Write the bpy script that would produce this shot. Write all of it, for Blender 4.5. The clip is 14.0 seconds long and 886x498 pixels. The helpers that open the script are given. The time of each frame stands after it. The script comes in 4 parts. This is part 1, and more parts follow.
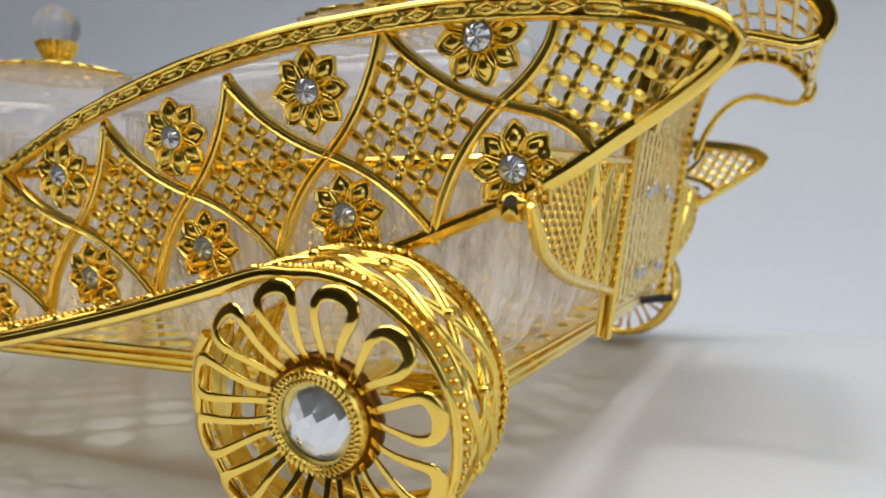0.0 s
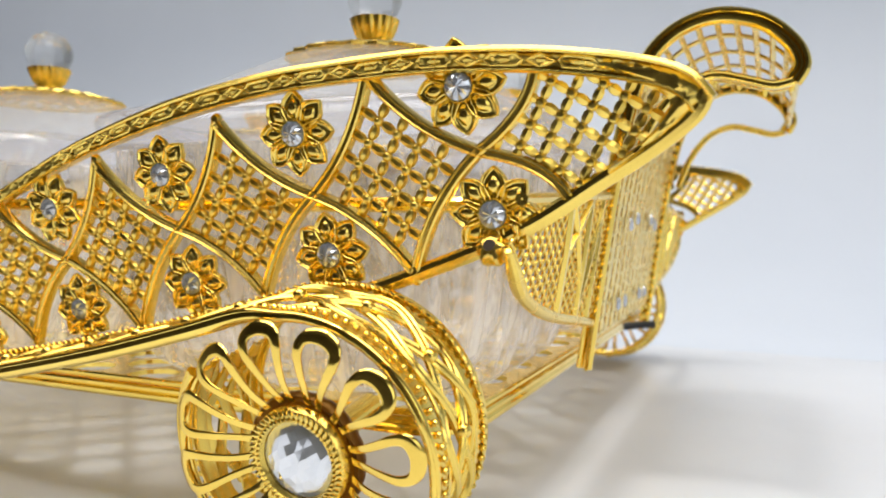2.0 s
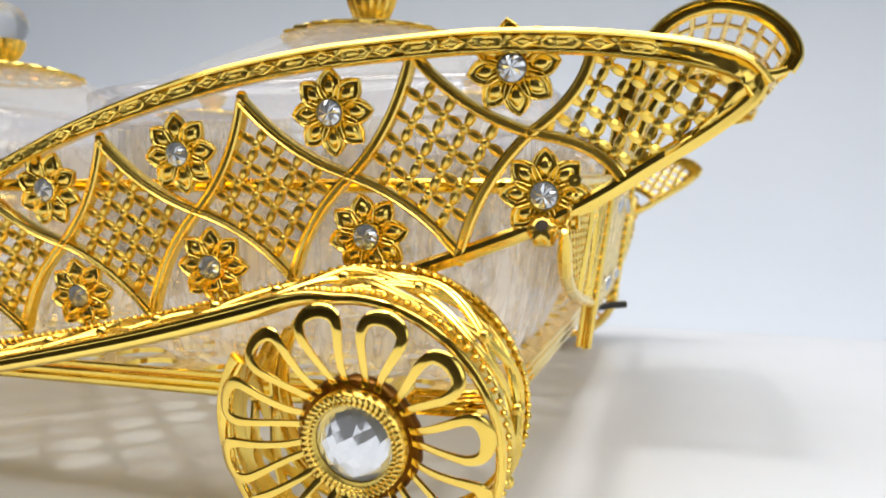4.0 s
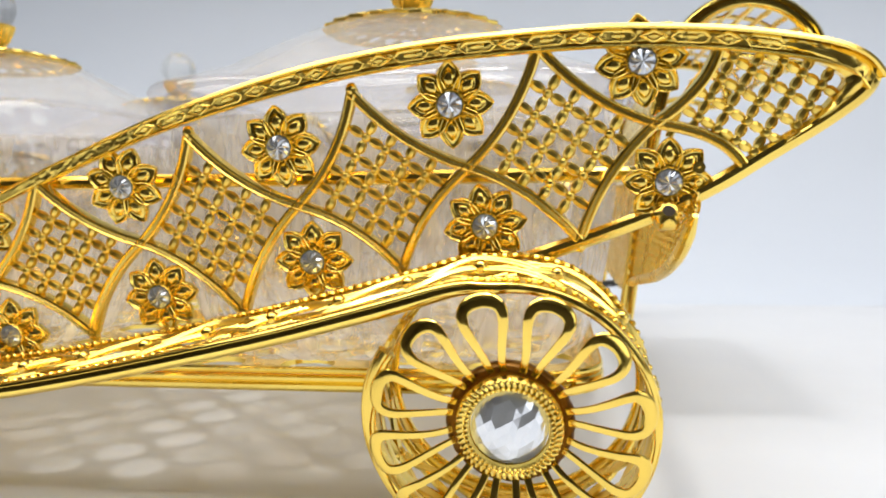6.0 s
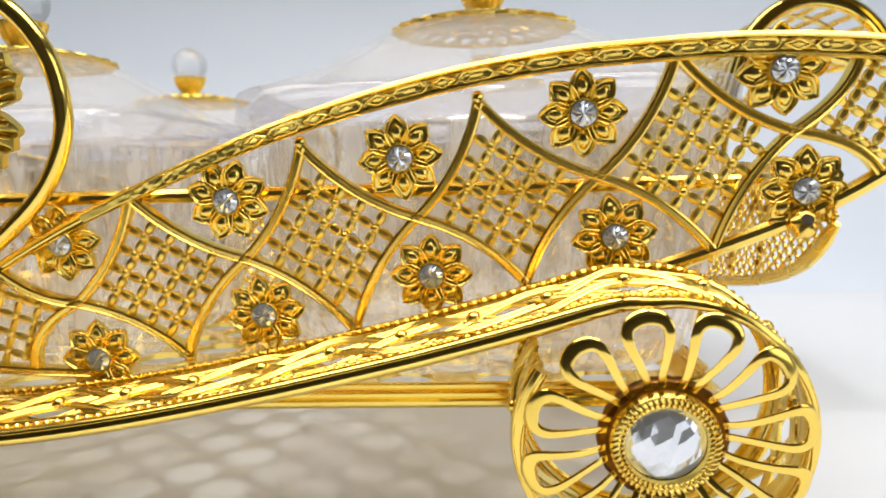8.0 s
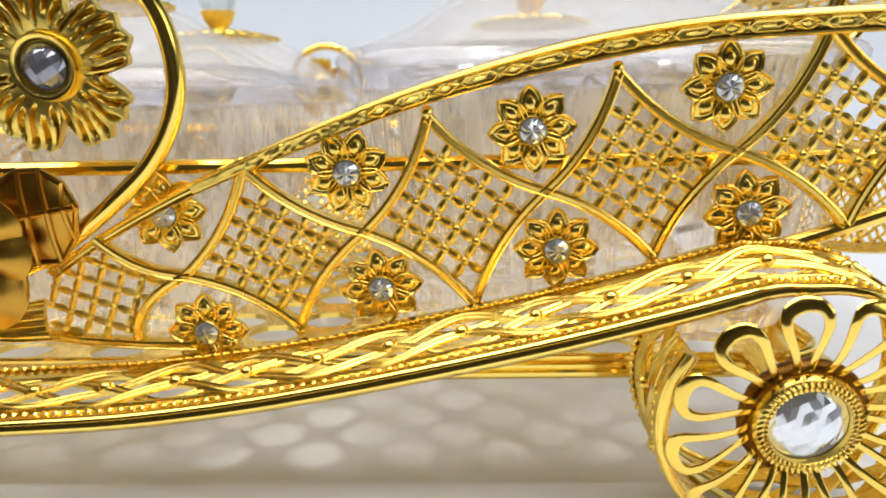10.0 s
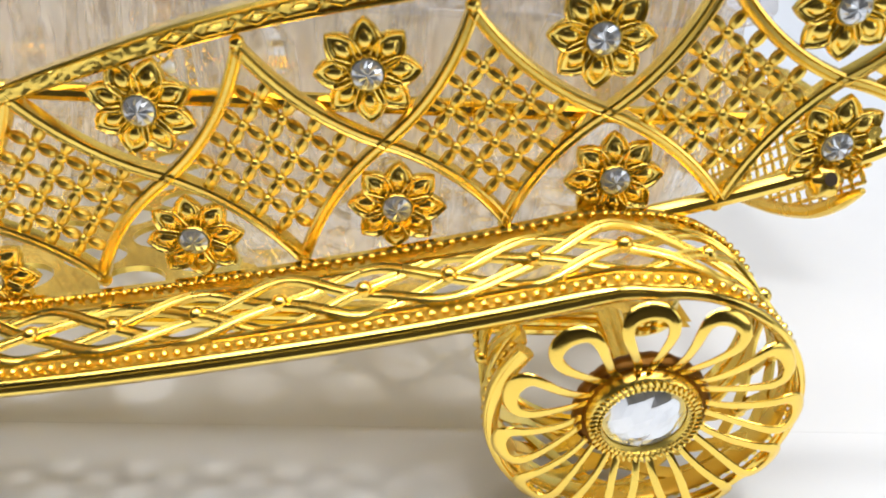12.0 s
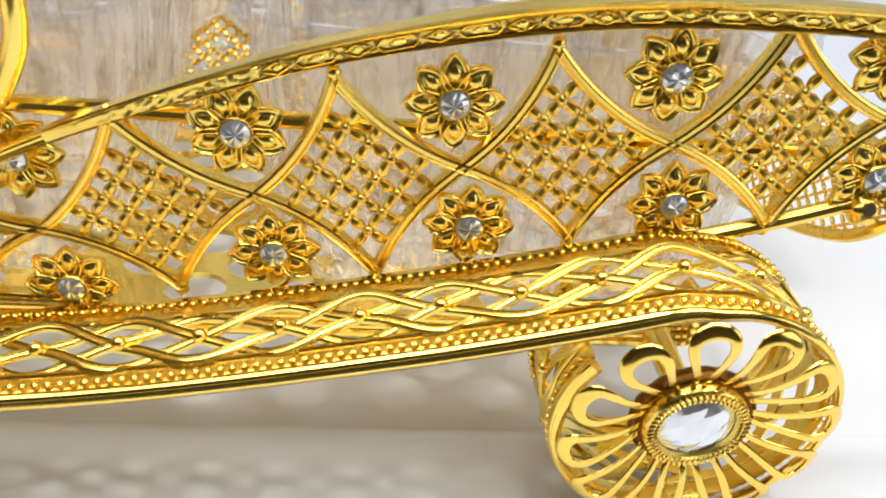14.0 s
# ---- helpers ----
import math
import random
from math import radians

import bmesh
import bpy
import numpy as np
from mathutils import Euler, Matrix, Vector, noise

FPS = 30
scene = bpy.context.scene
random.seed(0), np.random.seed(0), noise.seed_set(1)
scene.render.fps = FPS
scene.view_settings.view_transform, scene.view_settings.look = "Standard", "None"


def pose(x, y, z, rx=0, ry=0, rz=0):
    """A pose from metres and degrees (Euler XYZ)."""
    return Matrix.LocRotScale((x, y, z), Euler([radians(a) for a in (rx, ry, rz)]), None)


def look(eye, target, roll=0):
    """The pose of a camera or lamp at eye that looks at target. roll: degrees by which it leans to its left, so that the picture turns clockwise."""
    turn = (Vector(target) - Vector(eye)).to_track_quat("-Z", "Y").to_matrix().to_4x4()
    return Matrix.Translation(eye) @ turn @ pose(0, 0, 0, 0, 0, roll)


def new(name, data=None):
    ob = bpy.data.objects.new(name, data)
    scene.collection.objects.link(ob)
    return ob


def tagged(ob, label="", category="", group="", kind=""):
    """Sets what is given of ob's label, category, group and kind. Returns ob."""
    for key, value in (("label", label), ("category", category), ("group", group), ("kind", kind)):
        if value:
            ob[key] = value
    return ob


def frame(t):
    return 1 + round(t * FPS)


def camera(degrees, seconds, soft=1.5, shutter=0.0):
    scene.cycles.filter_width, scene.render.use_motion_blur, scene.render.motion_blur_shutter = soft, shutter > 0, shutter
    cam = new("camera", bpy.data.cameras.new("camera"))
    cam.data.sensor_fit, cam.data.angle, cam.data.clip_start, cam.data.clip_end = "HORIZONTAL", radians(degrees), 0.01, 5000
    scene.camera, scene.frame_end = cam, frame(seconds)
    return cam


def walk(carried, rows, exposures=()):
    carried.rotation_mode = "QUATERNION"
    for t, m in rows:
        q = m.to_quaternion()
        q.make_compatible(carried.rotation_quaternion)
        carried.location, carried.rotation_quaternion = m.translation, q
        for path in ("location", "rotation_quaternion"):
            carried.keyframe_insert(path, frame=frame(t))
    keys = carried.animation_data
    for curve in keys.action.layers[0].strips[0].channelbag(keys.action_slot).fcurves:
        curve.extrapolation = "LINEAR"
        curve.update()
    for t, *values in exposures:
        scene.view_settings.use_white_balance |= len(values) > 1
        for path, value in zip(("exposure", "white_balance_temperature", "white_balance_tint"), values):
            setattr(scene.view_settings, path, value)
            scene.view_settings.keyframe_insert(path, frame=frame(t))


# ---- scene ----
cam = camera(60.6, 14.0, soft=1.8)
cam.data.dof.use_dof = True
cam.data.dof.focus_distance = 0.158
cam.data.dof.aperture_fstop = 23.0
PATH = [
    (0, (0.08305, -0.14766, 0.06871), (0.00222, 0.03505, 0.05954), 0.33),
    (0.5, (0.08608, -0.14200, 0.07081), (0.00348, 0.03996, 0.06258), 0.40),
    (1, (0.08446, -0.13931, 0.07420), (0.00189, 0.04269, 0.06668), 0.45),
    (1.5, (0.08310, -0.14629, 0.07602), (0.00196, 0.03639, 0.06927), 0.56),
    (2, (0.08655, -0.15031, 0.07502), (0.00756, 0.03332, 0.06866), 0.72),
    (2.5, (0.08465, -0.15259, 0.07488), (0.00866, 0.03230, 0.06845), 0.82),
    (2.7, (0.08227, -0.15340, 0.07358), (0.00787, 0.03213, 0.06701), 0.87),
    (5, (0.03943, -0.17042, 0.07488), (0.00004, 0.02524, 0.06197), 0.15),
    (5.5, (0.02696, -0.17598, 0.07623), (-0.00499, 0.02096, 0.06237), -0.23),
    (6, (0.01359, -0.17393, 0.07519), (-0.01406, 0.02363, 0.06090), -0.73),
    (6.5, (0.00093, -0.17024, 0.07634), (-0.02237, 0.02786, 0.06175), -1.19),
    (7, (-0.00778, -0.17083, 0.07877), (-0.02735, 0.02760, 0.06322), -1.48),
    (7.5, (-0.01573, -0.17118, 0.07803), (-0.03167, 0.02749, 0.06147), -1.59),
    (8, (-0.02581, -0.17269, 0.08116), (-0.03910, 0.02605, 0.06308), -1.52),
    (8.5, (-0.04454, -0.17107, 0.07919), (-0.05635, 0.02772, 0.06061), -1.33),
    (9, (-0.05544, -0.17214, 0.08541), (-0.06361, 0.02637, 0.06252), -1.28),
    (9.2, (-0.05977, -0.17178, 0.08513), (-0.06729, 0.02667, 0.06142), -1.18),
    (11.3, (-0.05735, -0.15465, 0.11360), (-0.05319, 0.03102, 0.03937), 1.06),
    (11.5, (-0.05163, -0.15142, 0.11468), (-0.04489, 0.03298, 0.03753), 1.85),
    (12, (-0.04044, -0.13924, 0.11409), (-0.02676, 0.04119, 0.02889), 3.53),
    (12.5, (-0.04407, -0.13452, 0.11809), (-0.02656, 0.04363, 0.02891), 4.69),
    (13, (-0.04703, -0.13620, 0.11954), (-0.02571, 0.04098, 0.02924), 5.61),
    (13.5, (-0.05075, -0.13822, 0.12114), (-0.02866, 0.03920, 0.03151), 5.82),
    (14, (-0.06131, -0.14318, 0.12179), (-0.03867, 0.03511, 0.03404), 5.78),
]
walk(cam, [(t, look(eye, target, roll)) for t, eye, target, roll in PATH], [(0.0, -0.99), (0.4, -0.64), (1.2, -0.54), (2.7, -0.54), (5.0, -0.50), (9.2, -0.43), (11.3, -0.40), (14.0, -0.39)])

# ---- light ----
world = bpy.data.worlds.new("world")
scene.world = world
world.use_nodes = True
world.node_tree.nodes["Background"].inputs["Color"].default_value = (0.80, 0.88, 1.0, 1)
world.node_tree.nodes["Background"].inputs["Strength"].default_value = 0.3


def area_lamp(name, eye, target, w, h, watts, color, spread):
    data = bpy.data.lights.new(name, "AREA")
    data.shape, data.size, data.size_y, data.energy, data.color = "RECTANGLE", w, h, watts, color
    data.spread = radians(spread)
    ob = new(name, data)
    ob.matrix_world = look(eye, target)
    return ob


area_lamp("ceiling_panel_lamp", (-0.03, -0.13, 1.46), (-0.03, -0.13, 0), 0.15, 0.15, 2.1, (1.0, 0.97, 0.92), 84)
area_lamp("ceiling_panel_lamp", (0.68, -0.25, 1.46), (0.68, -0.25, 0), 1.00, 1.00, 15.7, (1.0, 0.98, 0.95), 130)
area_lamp("ceiling_panel_lamp", (-0.66, -0.18, 1.46), (-0.66, -0.18, 0), 1.30, 1.10, 19.8, (1.0, 0.98, 0.95), 130)
# Added cool fill from the side; the east wall has no window.
area_lamp("cool_fill_lamp", (1.75, -0.9, 0.6), (0, -0.2, 0.1), 1.2, 1.0, 9.5, (0.90, 0.95, 1.0), 180)

# ---- materials ----


def nodes_of(name):
    m = bpy.data.materials.new(name)
    m.use_nodes = True
    nt = m.node_tree
    return m, nt, nt.nodes["Principled BSDF"]


def noise_tex(nt, scale, detail=3.0, rough=0.5):
    co = nt.nodes.new("ShaderNodeTexCoord")
    n = nt.nodes.new("ShaderNodeTexNoise")
    n.inputs["Scale"].default_value, n.inputs["Detail"].default_value, n.inputs["Roughness"].default_value = scale, detail, rough
    nt.links.new(co.outputs["Object"], n.inputs["Vector"])
    return n


def ramp(nt, src, a, b, lo=0.3, hi=0.7):
    r = nt.nodes.new("ShaderNodeMapRange")
    r.inputs["From Min"].default_value, r.inputs["From Max"].default_value = lo, hi
    r.inputs["To Min"].default_value, r.inputs["To Max"].default_value = a, b
    nt.links.new(src, r.inputs["Value"])
    return r.outputs["Result"]


def mixed(nt, fac, a, b):
    m = nt.nodes.new("ShaderNodeMix")
    m.data_type = "RGBA"
    m.inputs["A"].default_value, m.inputs["B"].default_value = (*a, 1), (*b, 1)
    nt.links.new(fac, m.inputs["Factor"])
    return m.outputs["Result"]


def bump(nt, p, src, strength, dist):
    b = nt.nodes.new("ShaderNodeBump")
    b.inputs["Strength"].default_value, b.inputs["Distance"].default_value = strength, dist
    nt.links.new(src, b.inputs["Height"])
    nt.links.new(b.outputs["Normal"], p.inputs["Normal"])


def metal(name, a, b, r0, r1, bumpy=0.12):
    m, nt, p = nodes_of(name)
    big, fine = noise_tex(nt, 60), noise_tex(nt, 900, 2)
    nt.links.new(mixed(nt, ramp(nt, big.outputs["Fac"], 0, 1), a, b), p.inputs["Base Color"])
    nt.links.new(ramp(nt, big.outputs["Fac"], r0, r1), p.inputs["Roughness"])
    p.inputs["Metallic"].default_value = 1.0
    bump(nt, p, fine.outputs["Fac"], bumpy, 0.0001)
    return m


GOLD = metal("polished_gold_plate", (0.98, 0.735, 0.165), (0.94, 0.66, 0.13), 0.09, 0.15, 0.05)
GOLD_CAST = metal("cast_gold_plate", (0.98, 0.735, 0.165), (0.92, 0.64, 0.13), 0.20, 0.28, 0.10)
SATIN = metal("satin_gold_plate", (0.98, 0.735, 0.165), (0.94, 0.66, 0.13), 0.22, 0.30, 0.12)
LINK = metal("link_gold_plate", (0.98, 0.735, 0.165), (0.94, 0.67, 0.13), 0.26, 0.36, 0.1)
BLOSSOM_GOLD = metal("soft_gold_plate", (0.98, 0.735, 0.165), (0.94, 0.68, 0.14), 0.29, 0.38, 0.12)
# Dark brown colour stands in for the shade in the groove round the hub.
RECESS_SHADE = metal("shaded_recess_gold", (0.26, 0.12, 0.03), (0.17, 0.08, 0.02), 0.28, 0.42, 0.3)
AMBER = metal("satin_amber_gold", (0.62, 0.35, 0.05), (0.52, 0.28, 0.04), 0.24, 0.34, 0.08)


def plain(name, a, b, r0, r1, scale, metallic=0.0, bumpy=0.0, fine=300, dist=0.0002):
    m, nt, p = nodes_of(name)
    big = noise_tex(nt, scale, 5, 0.6)
    nt.links.new(mixed(nt, ramp(nt, big.outputs["Fac"], 0, 1), a, b), p.inputs["Base Color"])
    nt.links.new(ramp(nt, big.outputs["Fac"], r0, r1), p.inputs["Roughness"])
    p.inputs["Metallic"].default_value = metallic
    if bumpy:
        bump(nt, p, noise_tex(nt, fine, 3).outputs["Fac"], bumpy, dist)
    return m


def glass(name, color, rough, ior, clarity=1.0):
    m, nt, p = nodes_of(name)
    p.inputs["Base Color"].default_value = (*color, 1)
    p.inputs["Transmission Weight"].default_value = clarity
    p.inputs["IOR"].default_value = ior
    n = noise_tex(nt, 80)
    nt.links.new(ramp(nt, n.outputs["Fac"], rough, rough * 1.3), p.inputs["Roughness"])
    return m


def thinned(m, tint, share):
    """Part of the light passes a thin clear wall unbent."""
    nt = m.node_tree
    clear, both = nt.nodes.new("ShaderNodeBsdfTransparent"), nt.nodes.new("ShaderNodeMixShader")
    clear.inputs["Color"].default_value = (*tint, 1)
    both.inputs["Fac"].default_value = share
    nt.links.new(clear.outputs["BSDF"], both.inputs[1])
    nt.links.new(nt.nodes["Principled BSDF"].outputs["BSDF"], both.inputs[2])
    nt.links.new(both.outputs["Shader"], nt.nodes["Material Output"].inputs["Surface"])


def thin_clear(name, tint, haze, shine, light_streaks=False):
    """A thin clear wall: light passes straight, a little haze, gloss that grows towards the edges; refracted light can
    be painted into the haze.
    """
    m, nt, p = nodes_of(name)
    p.inputs["Base Color"].default_value = (0.93, 0.93, 0.95, 1)
    p.inputs["Roughness"].default_value = 0.35
    clear, both, gloss = nt.nodes.new("ShaderNodeBsdfTransparent"), nt.nodes.new("ShaderNodeMixShader"), nt.nodes.new("ShaderNodeBsdfGlossy")
    clear.inputs["Color"].default_value = (*tint, 1)
    n = noise_tex(nt, 150 if light_streaks else 120, 4)
    # Upright pale bands in the haze imitate light refracted by the flutes.
    if light_streaks:
        stretch = nt.nodes.new("ShaderNodeMapping")
        stretch.inputs["Scale"].default_value = (1.0, 1.0, 0.28)
        nt.links.new(n.inputs["Vector"].links[0].from_socket, stretch.inputs["Vector"])
        nt.links.new(stretch.outputs["Vector"], n.inputs["Vector"])
    spread = 0.9 if light_streaks else 0.3
    nt.links.new(ramp(nt, n.outputs["Fac"], haze * (1 - spread), haze * (1 + spread), *((0.44, 0.60) if light_streaks else (0.35, 0.68))), both.inputs["Fac"])
    nt.links.new(clear.outputs["BSDF"], both.inputs[1])
    cloud, through_light = nt.nodes.new("ShaderNodeMixShader"), nt.nodes.new("ShaderNodeBsdfTranslucent")
    through_light.inputs["Color"].default_value = (0.97, 0.95, 0.93, 1)
    cloud.inputs["Fac"].default_value = 0.55
    nt.links.new(p.outputs["BSDF"], cloud.inputs[1])
    nt.links.new(through_light.outputs["BSDF"], cloud.inputs[2])
    nt.links.new(cloud.outputs["Shader"], both.inputs[2])
    gloss.inputs["Roughness"].default_value = 0.05
    if light_streaks:
        ridges = nt.nodes.new("ShaderNodeBump")
        ridges.inputs["Strength"].default_value, ridges.inputs["Distance"].default_value = 0.7, 0.002
        nt.links.new(n.outputs["Fac"], ridges.inputs["Height"])
        nt.links.new(ridges.outputs["Normal"], gloss.inputs["Normal"])
    facing, curve, top = nt.nodes.new("ShaderNodeLayerWeight"), nt.nodes.new("ShaderNodeMath"), nt.nodes.new("ShaderNodeMixShader")
    facing.inputs["Blend"].default_value = 0.5
    curve.operation, curve.inputs[1].default_value = "POWER", 4.0
    nt.links.new(facing.outputs["Facing"], curve.inputs[0])
    nt.links.new(ramp(nt, curve.outputs["Value"], 0.09 if light_streaks else 0.03, shine, 0.0, 1.0), top.inputs["Fac"])
    nt.links.new(both.outputs["Shader"], top.inputs[1])
    nt.links.new(gloss.outputs["BSDF"], top.inputs[2])
    nt.links.new(top.outputs["Shader"], nt.nodes["Material Output"].inputs["Surface"])
    return m


ACRYLIC = thin_clear("fluted_clear_acrylic", (0.998, 0.98, 0.955), 0.225, 0.4, True)
LID_CLEAR = thin_clear("hazy_clear_acrylic", (0.995, 0.995, 0.998), 0.14, 0.28)
EDGE = thin_clear("clear_acrylic_edge", (0.975, 0.97, 0.985), 0.08, 0.6)
BALL = glass("clear_crystal", (0.99, 0.99, 0.97), 0.0, 1.5)
thinned(BALL, (0.98, 0.98, 0.97), 0.3)
BOARD = plain("blue_grey_satin_board", (0.575, 0.62, 0.695), (0.555, 0.60, 0.675), 0.45, 0.6, 5, 0.0, 0.05, 140)
GEM = plain("silvered_crystal", (0.88, 0.91, 0.95), (0.80, 0.83, 0.88), 0.04, 0.10, 300, 0.7)
STONE = plain("small_rhinestone", (0.70, 0.73, 0.77), (0.60, 0.63, 0.68), 0.06, 0.13, 300, 0.68)
SMOKE = plain("smoky_crystal", (0.34, 0.34, 0.38), (0.26, 0.26, 0.30), 0.06, 0.14, 300, 0.7)
TABLE = plain("white_gloss_laminate", (0.605, 0.625, 0.665), (0.585, 0.605, 0.645), 0.34, 0.46, 9, 0.0, 0.05, 140)
WALL = plain("pale_wall_paint", (0.70, 0.73, 0.78), (0.66, 0.69, 0.74), 0.6, 0.75, 3, 0.0, 0.2, 200)
SHOP_WALL = plain("brown_shop_wall", (0.18, 0.155, 0.13), (0.13, 0.112, 0.095), 0.5, 0.7, 2, 0.0, 0.2, 90)
CEILING = plain("grey_ceiling_tile", (0.34, 0.33, 0.32), (0.29, 0.285, 0.28), 0.7, 0.85, 3, 0.0, 0.2, 120)
FLOOR = plain("grey_floor_tile", (0.30, 0.27, 0.24), (0.24, 0.215, 0.19), 0.3, 0.5, 4, 0.0, 0.1, 60)
RUBBER = plain("black_rubber", (0.02, 0.02, 0.022), (0.03, 0.03, 0.03), 0.5, 0.65, 200)
DARK = plain("dark_screw_hole", (0.04, 0.025, 0.01), (0.06, 0.035, 0.015), 0.5, 0.6, 200)

# ---- mesh helpers ----
MM = 0.001


class Geo:
    """Vertices and faces of one mesh."""

    def __init__(self):
        self.v, self.f = [], []

    def add(self, verts, faces):
        n = len(self.v)
        self.v += [tuple(p) for p in verts]
        self.f += [tuple(i + n for i in f) for f in faces]

    def mesh(self, name, material, smooth=35):
        me = bpy.data.meshes.new(name)
        me.from_pydata(self.v, [], self.f)
        bm = bmesh.new()
        bm.from_mesh(me)
        bmesh.ops.recalc_face_normals(bm, faces=bm.faces)
        bm.to_mesh(me)
        bm.free()
        me.materials.append(material)
        if smooth:
            me.shade_smooth()
            me.set_sharp_from_angle(angle=radians(smooth))
        return me


def V(x, y, z):
    return Vector((x * MM, y * MM, z * MM))


def grid_faces(rows, cols, close_r=False, close_c=False):
    out = []
    for i in range(rows if close_r else rows - 1):
        for j in range(cols if close_c else cols - 1):
            a, b = i * cols + j, i * cols + (j + 1) % cols
            c, d = ((i + 1) % rows) * cols + (j + 1) % cols, ((i + 1) % rows) * cols + j
            out.append((a, b, c, d))
    return out


def smooth_path(pts, n=8, closed=False):
    """Catmull-Rom through points."""
    pts = [Vector(p) for p in pts]
    out, m = [], len(pts)
    for i in range(m if closed else m - 1):
        if closed:
            p0, p1, p2, p3 = pts[i - 1], pts[i], pts[(i + 1) % m], pts[(i + 2) % m]
        else:
            p0, p1, p2, p3 = pts[max(i - 1, 0)], pts[i], pts[i + 1], pts[min(i + 2, m - 1)]
        for k in range(n):
            t = k / n
            out.append(0.5 * ((2 * p1) + (p2 - p0) * t + (2 * p0 - 5 * p1 + 4 * p2 - p3) * t * t + (3 * p1 - p0 - 3 * p2 + p3) * t ** 3))
    if not closed:
        out.append(pts[-1])
    return out


def sweep(g, path, profile, side=Vector((0, 1, 0)), closed=False, cap=True, scale=None):
    """Sweeps a profile of (across, side) offsets along a path that lies square to side."""
    rows, m = [], len(path)
    for i, p in enumerate(path):
        a = path[i - 1] if (i or closed) else path[i]
        b = path[(i + 1) % m] if (i < m - 1 or closed) else path[i]
        t = (b - a).normalized()
        n = side.cross(t).normalized()
        k = scale(i / (m - 1)) if scale else 1.0
        rows += [p + n * (u * k) + side * (w * k) for u, w in profile]
    c = len(profile)
    faces = grid_faces(m, c, closed, True)
    if cap and not closed:
        faces += [tuple(range(c)), tuple(range((m - 1) * c, m * c))]
    g.add(rows, faces)


def tube(g, path, r, seg=8, closed=False, taper=None):
    """A round tube along any path."""
    rows, m = [], len(path)
    up = Vector((0.13, 0.97, 0.21)).normalized()
    for i, p in enumerate(path):
        a = path[i - 1] if (i or closed) else path[i]
        b = path[(i + 1) % m] if (i < m - 1 or closed) else path[i]
        t = (b - a).normalized()
        n = (up - t * up.dot(t)).normalized()
        up = n
        q = t.cross(n)
        k = r * (taper(i / (m - 1)) if taper else 1.0)
        rows += [p + (n * math.cos(2 * math.pi * j / seg) + q * math.sin(2 * math.pi * j / seg)) * k for j in range(seg)]
    faces = grid_faces(m, seg, closed, True)
    if not closed:
        faces += [tuple(range(seg)), tuple(range((m - 1) * seg, m * seg))]
    g.add(rows, faces)


def grain(g, c, axis, half, r, seg=6, rings=5):
    """A small ellipsoid with its long axis along axis."""
    axis = axis.normalized()
    n = axis.orthogonal().normalized()
    q = axis.cross(n)
    rows = [c - axis * half]
    for i in range(1, rings):
        a = math.pi * i / rings
        for j in range(seg):
            b = 2 * math.pi * j / seg
            rows.append(c - axis * (half * math.cos(a)) + (n * math.cos(b) + q * math.sin(b)) * (r * math.sin(a)))
    rows.append(c + axis * half)
    faces = [(0, 1 + (j + 1) % seg, 1 + j) for j in range(seg)]
    for i in range(rings - 2):
        for j in range(seg):
            a, b = 1 + i * seg + j, 1 + i * seg + (j + 1) % seg
            faces.append((a, b, b + seg, a + seg))
    last, base = len(rows) - 1, 1 + (rings - 2) * seg
    faces += [(last, base + j, base + (j + 1) % seg) for j in range(seg)]
    g.add(rows, faces)


def lathe(g, prof, seg=48, axis="z", wave=None, closed=False):
    """Turns (radius, height) points round an axis; wave(angle, k) scales the radius."""
    rows = []
    for k, (r, h) in enumerate(prof):
        for j in range(seg):
            a = 2 * math.pi * j / seg
            s = r * (wave(a, k) if wave else 1.0)
            if axis == "z":
                rows.append((s * math.cos(a) * MM, s * math.sin(a) * MM, h * MM))
            else:
                rows.append((s * math.cos(a) * MM, -h * MM, s * math.sin(a) * MM))
    faces = grid_faces(len(prof), seg, closed, True)
    if not closed:
        if prof[0][0] > 0.01:
            faces.append(tuple(range(seg)))
        if prof[-1][0] > 0.01:
            faces.append(tuple(range((len(prof) - 1) * seg, len(prof) * seg)))
    g.add(rows, faces)


def box(g, lo, hi):
    (a, b, c), (d, e, f) = lo, hi
    g.add([(a, b, c), (d, b, c), (d, e, c), (a, e, c), (a, b, f), (d, b, f), (d, e, f), (a, e, f)],
          [(0, 3, 2, 1), (4, 5, 6, 7), (0, 1, 5, 4), (1, 2, 6, 5), (2, 3, 7, 6), (3, 0, 4, 7)])


def place(name, me, parent=None, m=None, label=""):
    """One mesh object; under a parent m is relative to the parent."""
    ob = new(name, me)
    if parent is not None:
        ob.parent = parent
    ob.matrix_basis = m if m is not None else Matrix.Identity(4)
    if label:
        ob["label"] = label
    return ob


def inside(poly, x, z):
    hit, n = False, len(poly)
    for i in range(n):
        (x1, z1), (x2, z2) = poly[i], poly[(i + 1) % n]
        if (z1 > z) != (z2 > z) and x < (x2 - x1) * (z - z1) / (z2 - z1) + x1:
            hit = not hit
    return hit


